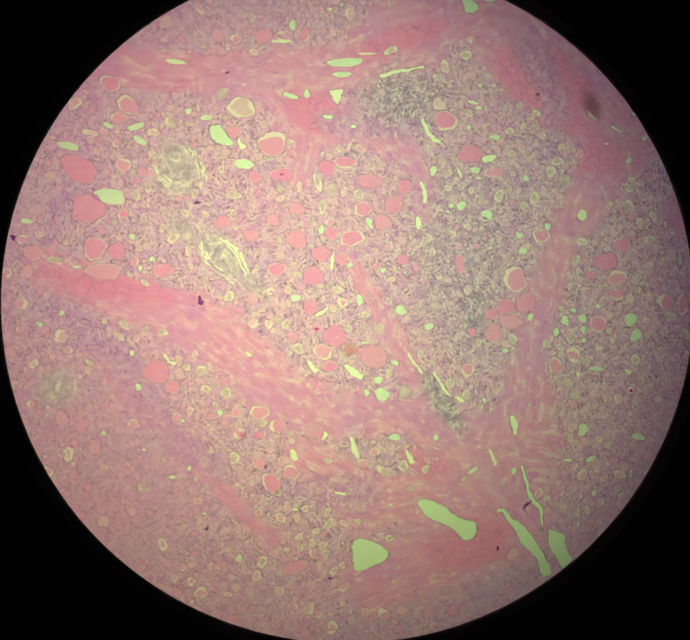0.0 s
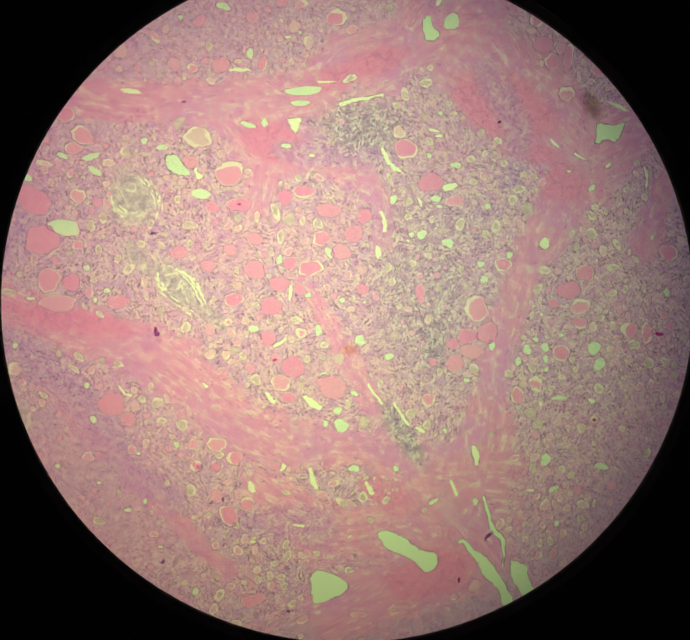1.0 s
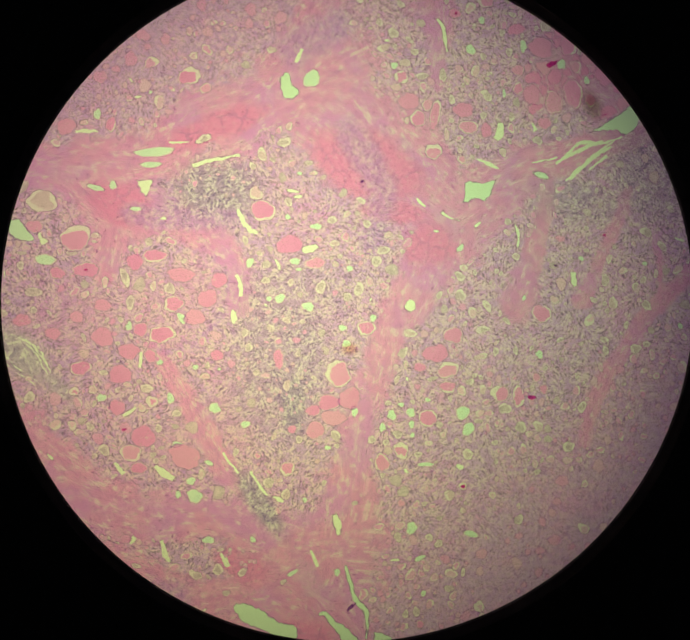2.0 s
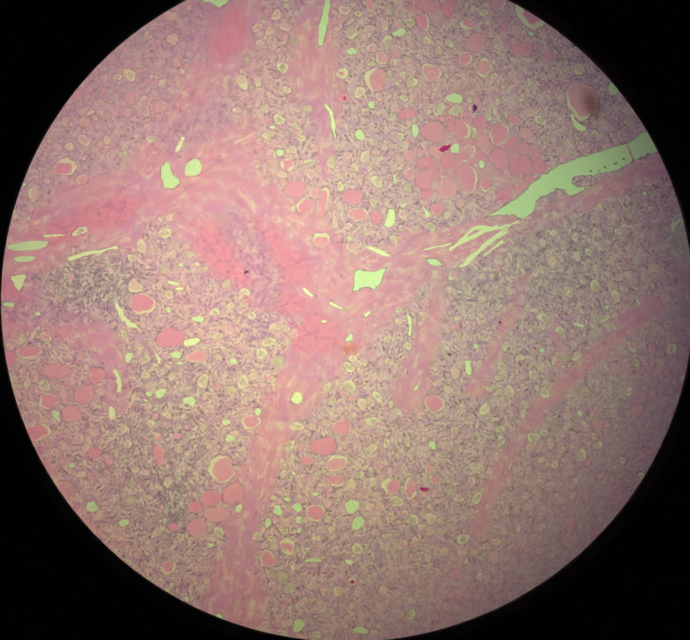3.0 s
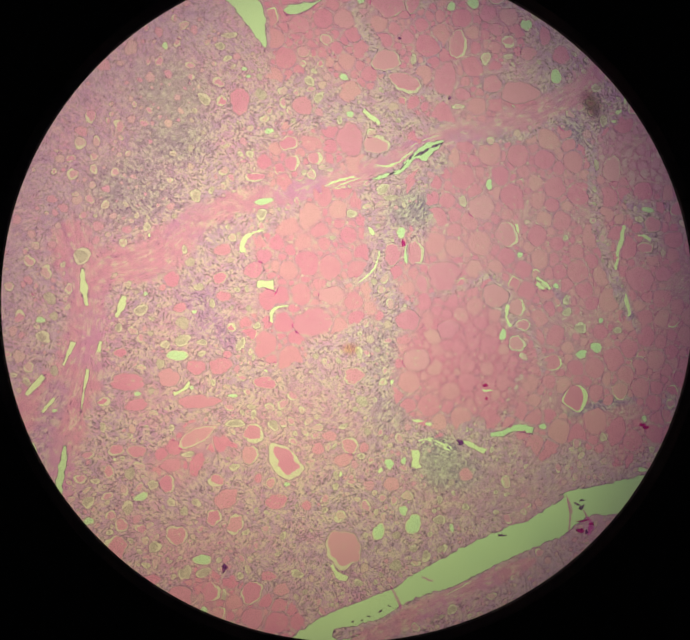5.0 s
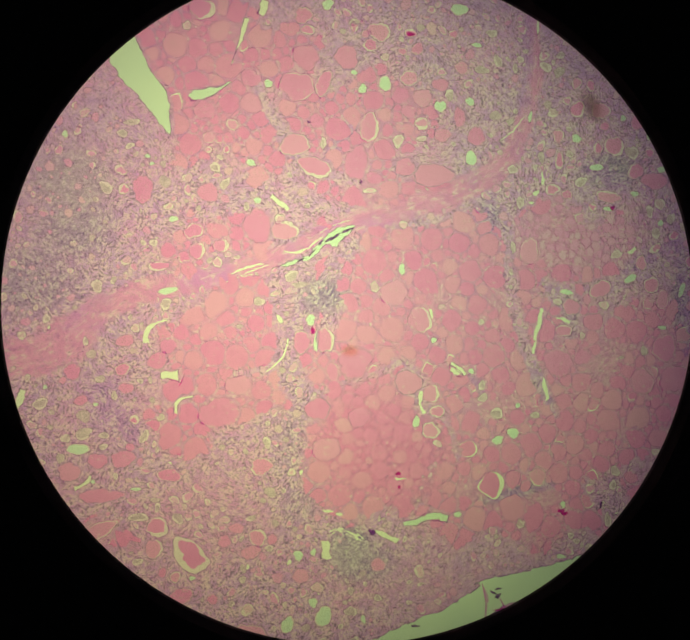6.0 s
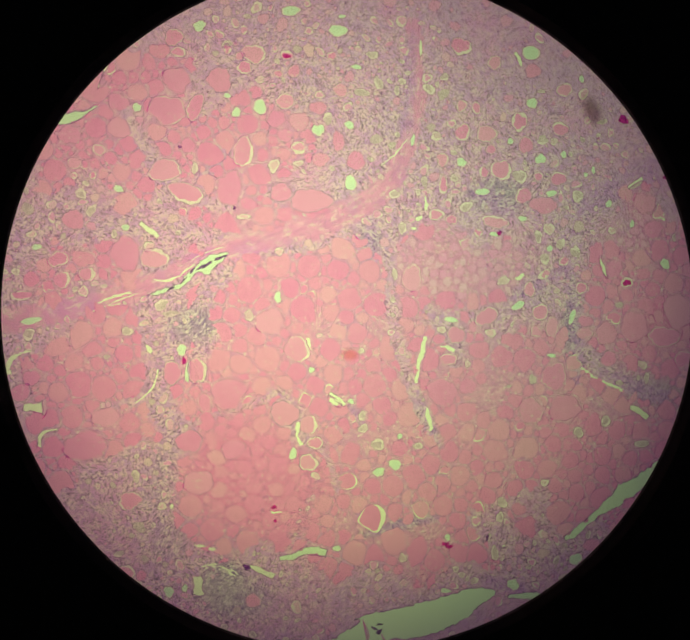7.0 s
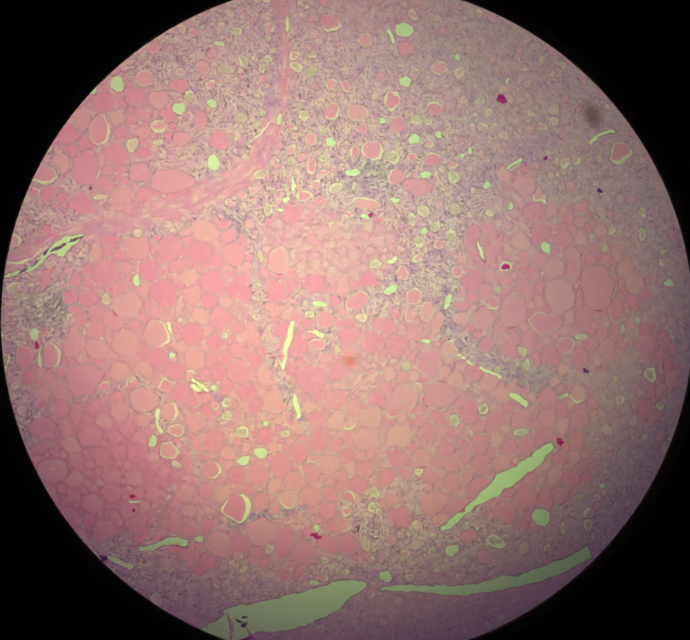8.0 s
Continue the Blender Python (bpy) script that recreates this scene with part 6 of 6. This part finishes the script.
def pack_rosy(sizes):
    """Fills the colloid-rich tissue with follicles that press against one another, flat where they meet."""
    seeds = []
    near = {}
    placed = [(x, y, (rx + ry) / 2) for x, y, rx, ry, *_ in FOLLICLES + LUMENS]

    def add(seed):
        near.setdefault((int(seed[0] // 250), int(seed[1] // 250)), []).append(seed)

    def around(x, y):
        for a in range(-1, 2):
            for b in range(-1, 2):
                yield from near.get((int(x // 250) + a, int(y // 250) + b), ())

    for p in placed:
        add(p)
    for tries, r0 in sizes:
        for _ in range(tries):
            x, y, w = rng.uniform(-2600, 6300), rng.uniform(-800, 5400), rng.random()
            j, k = cell(x, y)
            if barred(j, k) or ROSE[j, k] < 0.5 or DENSE[j, k] < 0.3 and noise.noise((x * 0.005, y * 0.005, 14.5)) > 0.34:
                continue
            r = r0 * (0.85 + 0.3 * w)
            if r > 36 and lies_in(x, y, FINE) or r > 72 and DENSE[j, k] > 0.45:
                continue
            if all((x - a) ** 2 + (y - b) ** 2 > (0.86 * (r + c)) ** 2 for a, b, c in around(x, y)):
                seeds.append((x, y, r))
                add(seeds[-1])
    for x, y, r in seeds:
        poly = [(x + 1.45 * r * math.cos(math.tau * i / 16), y + 1.45 * r * math.sin(math.tau * i / 16)) for i in range(16)]
        for a, b, c in around(x, y):
            l = math.hypot(a - x, b - y)
            if 0 < l < 2.2 * (r + c):
                nx, ny = (a - x) / l, (b - y) / l
                half = 1.2 + max(0.0, 8 * noise.noise((0.006 * (x + a), 0.006 * (y + b), 5.5)) + 2)
                poly = clip(poly, nx, ny, nx * x + ny * y + (l * l + r * r - c * c) / (2 * l) - half)
                if len(poly) < 4:
                    break
        if len(poly) < 4:
            continue
        poly = rounded(poly)
        shape = []
        for px, py in poly:
            k = 0.3
            while k < 1.0 and fits(x + (px - x) * (k + 0.14), y + (py - y) * (k + 0.14)):
                k = min(1.0, k + 0.06)
            bump = 1 + 0.05 * noise.noise((px * 0.03, py * 0.03, 2.2))
            shape.append((x + (px - x) * k * bump, y + (py - y) * k * bump))
        opening(shape)
        inner = shrink(shape, 1 - 3.2 / r)
        add_ring(shape, inner, rosy_v, rosy_f)
        u = rng.random()
        gap = 0.0 if DENSE[cell(x, y)] > 0.25 else 0.10 if u > 0.95 and r < 70 else 0.2 if u > 0.985 else 0.0
        dome(withdrawn(inner, gap, rng.uniform(0, 360), 0.8) if gap else inner, 0.2, 1.4, *((soft_v, soft_f) if lies_in(x, y, FINE) else (small_v, small_f)))


pack_rosy(((2500, 82), (6000, 64), (12000, 50), (20000, 38), (26000, 28), (24000, 20), (20000, 14)))
for tries, other_r in ((8000, 40), (12000, 29), (18000, 21), (16000, 15)):
    scatter(tries, other_r)
for o in CLEFTS:
    n, b = len(o), len(rim_v)
    rim = []
    for i, (x, y) in enumerate(o):
        (x0, y0), (x1, y1) = o[i - 1], o[(i + 1) % n]
        l = math.hypot(x1 - x0, y1 - y0) or 1.0
        w = max(1.0, 6 + 9 * noise.noise((x * 0.02, y * 0.02, 3.3)))
        rim.append((x - (y1 - y0) / l * w, y + (x1 - x0) / l * w))
    add_ring(o, rim, rim_v, rim_f)
med_v, med_f = [], []
for o in CLEFTS:
    if abs(sum(a[0] * b[1] - b[0] * a[1] for a, b in zip(o, o[1:] + o[:1]))) > 24000:
        b = len(med_v)
        med_v += [(x, y, -2.5) for x, y in o]
        med_f += [tuple(b + i for i in tri) for tri in tessellate_polygon([[Vector((x, y, 0)) for x, y in o]])]
part("mounting_medium", mesh_of("mounting_medium", med_v, med_f, [MOUNT]), section, "faintly green mounting medium in the clefts", "stuff")
part("shrinkage_film", mesh_of("shrinkage_film", film_v, film_f, [FILM]), section, "cream film left where colloid has drawn back", "stuff")
part("small_colloid", mesh_of("small_colloid", small_v, small_f, [DROPS]), section, "small pink colloid drops", "stuff")
part("faded_colloid", mesh_of("faded_colloid", soft_v, soft_f, [SOFT_DROPS]), section, "small faded pink colloid drops", "stuff")
part("clear_fluid", mesh_of("clear_fluid", fluid_v, fluid_f, [FLUID]), section, "clear greenish fluid in empty follicles", "stuff")
part("pale_secretion", mesh_of("pale_secretion", pale_v, pale_f, [SECRETION]), section, "pale drops in small follicles", "stuff")
part("thin_follicle_wall", mesh_of("thin_follicle_wall", rosy_v, rosy_f, [ROSY_WALL]), section, "thin walls between crowded pink follicles", "stuff")
part("lumen_rim", mesh_of("lumen_rim", rim_v, rim_f, [RIM]), section, "thin violet rims of empty spaces and clefts", "stuff")
part("small_follicle_wall", mesh_of("small_follicle_wall", wall_v, wall_f, [WALL]), section, "violet walls of small follicles", "stuff")


# ---- the section itself ----
def cut_section():
    """The stained sheet, about five micrometres thick, with every opening cut through it."""
    outline = oval(0, 0, 8800, 5900, 24, 0.03, 90, 2.0)
    pts, faces = [], []
    pts += [Vector(p) for p in outline]
    for o in HOLES:
        b = len(pts)
        pts.extend(Vector(p) for p in o)
        faces.append(list(range(b, b + len(o))))
    step = 64.0
    jit = random.Random(3)
    for j in range(int(12000 / step)):
        for i in range(int(13200 / step)):
            x, y = -6600 + (i + jit.uniform(0.2, 0.8)) * step, -6000 + (j + jit.uniform(0.2, 0.8)) * step
            a, b = cell(x, y)
            if SWATH[a, b] and not TAKEN[a, b]:
                pts.append(Vector((x, y)))
    edges = [(a, b) for face in faces for a, b in zip(face, face[1:] + face[:1])]
    v, e, f, ov, oe, of = delaunay_2d_cdt(pts, edges, [], 0, 1e-3, True)
    mid = np.array([[sum(v[k][0] for k in poly) / len(poly), sum(v[k][1] for k in poly) / len(poly)] for poly in f])
    order = np.argsort(mid[:, 0])
    sorted_x, cut = mid[order, 0], np.zeros(len(f), bool)
    for o in HOLES:
        xs, ys = [p[0] for p in o], [p[1] for p in o]
        some = order[np.searchsorted(sorted_x, min(xs)):np.searchsorted(sorted_x, max(xs))]
        some = some[(mid[some, 1] > min(ys)) & (mid[some, 1] < max(ys))]
        cx, cy = mid[some, 0], mid[some, 1]
        inside = np.zeros(len(some), bool)
        for (x0, y0), (x1, y1) in zip(o, o[1:] + o[:1]):
            if y0 != y1:
                inside ^= ((cy < y0) != (cy < y1)) & (cx < x0 + (cy - y0) * (x1 - x0) / (y1 - y0))
        cut[some] |= inside
    keep = [poly for poly, gone in zip(f, cut) if not gone]
    used = {}
    for poly in keep:
        for k in poly:
            used.setdefault(k, len(used))
    top = [(v[k][0], v[k][1], 0.0) for k in used]
    tris = [tuple(used[k] for k in poly) for poly in keep]
    count = {}
    for tri in tris:
        for a, b in zip(tri, tri[1:] + tri[:1]):
            count[(a, b)] = 1
    low, verts, walls = {}, list(top), []
    for a, b in count:
        if (b, a) not in count:
            for k in (a, b):
                if k not in low:
                    low[k] = len(verts)
                    verts.append((top[k][0], top[k][1], SECTION_Z))
            walls.append((b, a, low[a], low[b]))
    me = mesh_of("tissue_section", verts, tris + walls, [TISSUE], smooth=False)
    px, py = np.array([p[0] for p in verts]), np.array([p[1] for p in verts])
    for name, values in zip(("fibre", "cells", "rosy", "pale", "violet", "calm", "deep"), fields(px, py)):
        me.attributes.new(name, "FLOAT", "POINT").data.foreach_set("value", values.astype(np.float32))
    for name, values in zip(("along", "across"), flow_of(px, py)):
        me.attributes.new(name, "FLOAT", "POINT").data.foreach_set("value", values.astype(np.float32))
    me.attributes.new("swirl", "FLOAT", "POINT").data.foreach_set("value", swirl_of(px, py).astype(np.float32))
    section.data = me


cut_section()


def nuclei(count, density):
    """Violet spindles of cell nuclei and cell borders strewn over the section, in swirls, thick where cells crowd."""
    r = np.random.RandomState(11)
    x, y, u = r.uniform(-6200, 6300, count), r.uniform(-5600, 5600, count), r.rand(count)
    i = np.clip(((x - GX0) / GSTEP).round().astype(int), 0, NX - 1)
    j = np.clip(((y - GY0) / GSTEP).round().astype(int), 0, NY - 1)
    d = density(FIBRE[j, i], CELLS[j, i], ROSE[j, i], PALENESS[j, i]) * (1 - 0.8 * STILL[j, i]) + 0.25 * DUSK[j, i]
    ok = SWATH[j, i] & ~TAKEN[j, i] & (u < d)
    x, y = x[ok], y[ok]
    e = 40.0
    a0, c0 = flow_of(x, y)
    a1, c1 = flow_of(x + e, y)
    a2, c2 = flow_of(x, y + e)
    band = np.arctan2(a2 - a0, a1 - a0)
    fib = FIBRE[j[ok], i[ok]]
    verts, faces = [], []
    for px, py, f, w in zip(x, y, fib, band):
        swirl = 1.57 + 5.0 * noise.noise((px * 0.0030, py * 0.0030, 2.5)) + 2.2 * noise.noise((px * 0.02, py * 0.02, 6.5))
        a = w + 0.5 * swirl * 0.3 if f > 0.6 else swirl
        h = (px * 0.37 + py * 0.11) % 1.0
        l, t, bend = 6 + 10 * h * h, 1.7 + 1.3 * ((px * 0.19 + py * 0.53) % 1.0), 5.0 * ((px * 0.71 + py * 0.29) % 1.0 - 0.5)
        ca, sa, b = math.cos(a), math.sin(a), len(verts)
        for q, v in ((-l, -bend), (-l * 0.4, bend - t), (l * 0.4, bend - t), (l, -bend), (l * 0.4, bend + t), (-l * 0.4, bend + t)):
            verts.append((px + q * ca - v * sa, py + q * sa + v * ca, 0.4))
        faces.extend(((b, b + 1, b + 5), (b + 1, b + 2, b + 4, b + 5), (b + 2, b + 3, b + 4)))
    part("nuclei", mesh_of("nuclei", verts, faces, [NUCLEUS]), section, "tiny violet cell nuclei and cell borders", "stuff")


nuclei(150000, lambda f, c, r, p: np.clip(0.46 - 0.38 * f + 0.32 * c - 0.85 * r - 0.15 * p, 0.015, 1))


# ---- what moves ----
def motions():
    """The stage carries the slide sideways under the objective: seconds and micrometres."""
    rows = [(0, 3208, 2740), (0.1, 3137, 2589), (0.3, 3071, 2490), (0.5, 2984, 2499), (0.7, 2927, 2509), (1, 2908, 2517),
            (1.3, 2900, 2482), (1.5, 2832, 2375), (1.7, 2556, 2321), (1.9, 2025, 2176), (2, 1872, 2040), (2.2, 1641, 1844),
            (3.3, 733, 1022), (3.5, 466, 702), (3.7, 251, 452), (3.8, 146, 322), (3.9, 65, 178), (4, 0, -9),
            (4.1, -61, -183), (4.2, -137, -393), (4.3, -224, -651), (4.4, -316, -909), (4.5, -408, -1184), (4.6, -499, -1461),
            (4.7, -592, -1690), (5.8, -1183, -2233), (5.9, -1293, -2373), (6, -1448, -2581), (6.2, -1706, -2875), (6.3, -1820, -2920),
            (6.4, -2037, -2850), (6.5, -2219, -2800), (7, -2351, -2756), (7.1, -2481, -2717), (7.2, -2664, -2652), (7.3, -2814, -2599),
            (7.4, -2952, -2554), (7.5, -3121, -2498), (7.6, -3232, -2459), (7.7, -3258, -2450), (8, -3325, -2588)]
    # towards the end the added ring shifts to darken the field's lower left
    walk(ring, [(t, pose((-0.38 + x) * MM, (0.46 + y) * MM, -3.2 * MM)) for t, x, y in
                ((0, 0.24, -0.2), (5.8, 0.24, -0.2), (6.5, 0.3, 0.04), (7.0, 0.34, 0.18), (7.5, 0.38, 0.28), (8, 0.41, 0.34))])
    for thing in carried:
        walk(thing, [(t, pose(x * UM, y * UM, 0)) for t, x, y in rows])


motions()
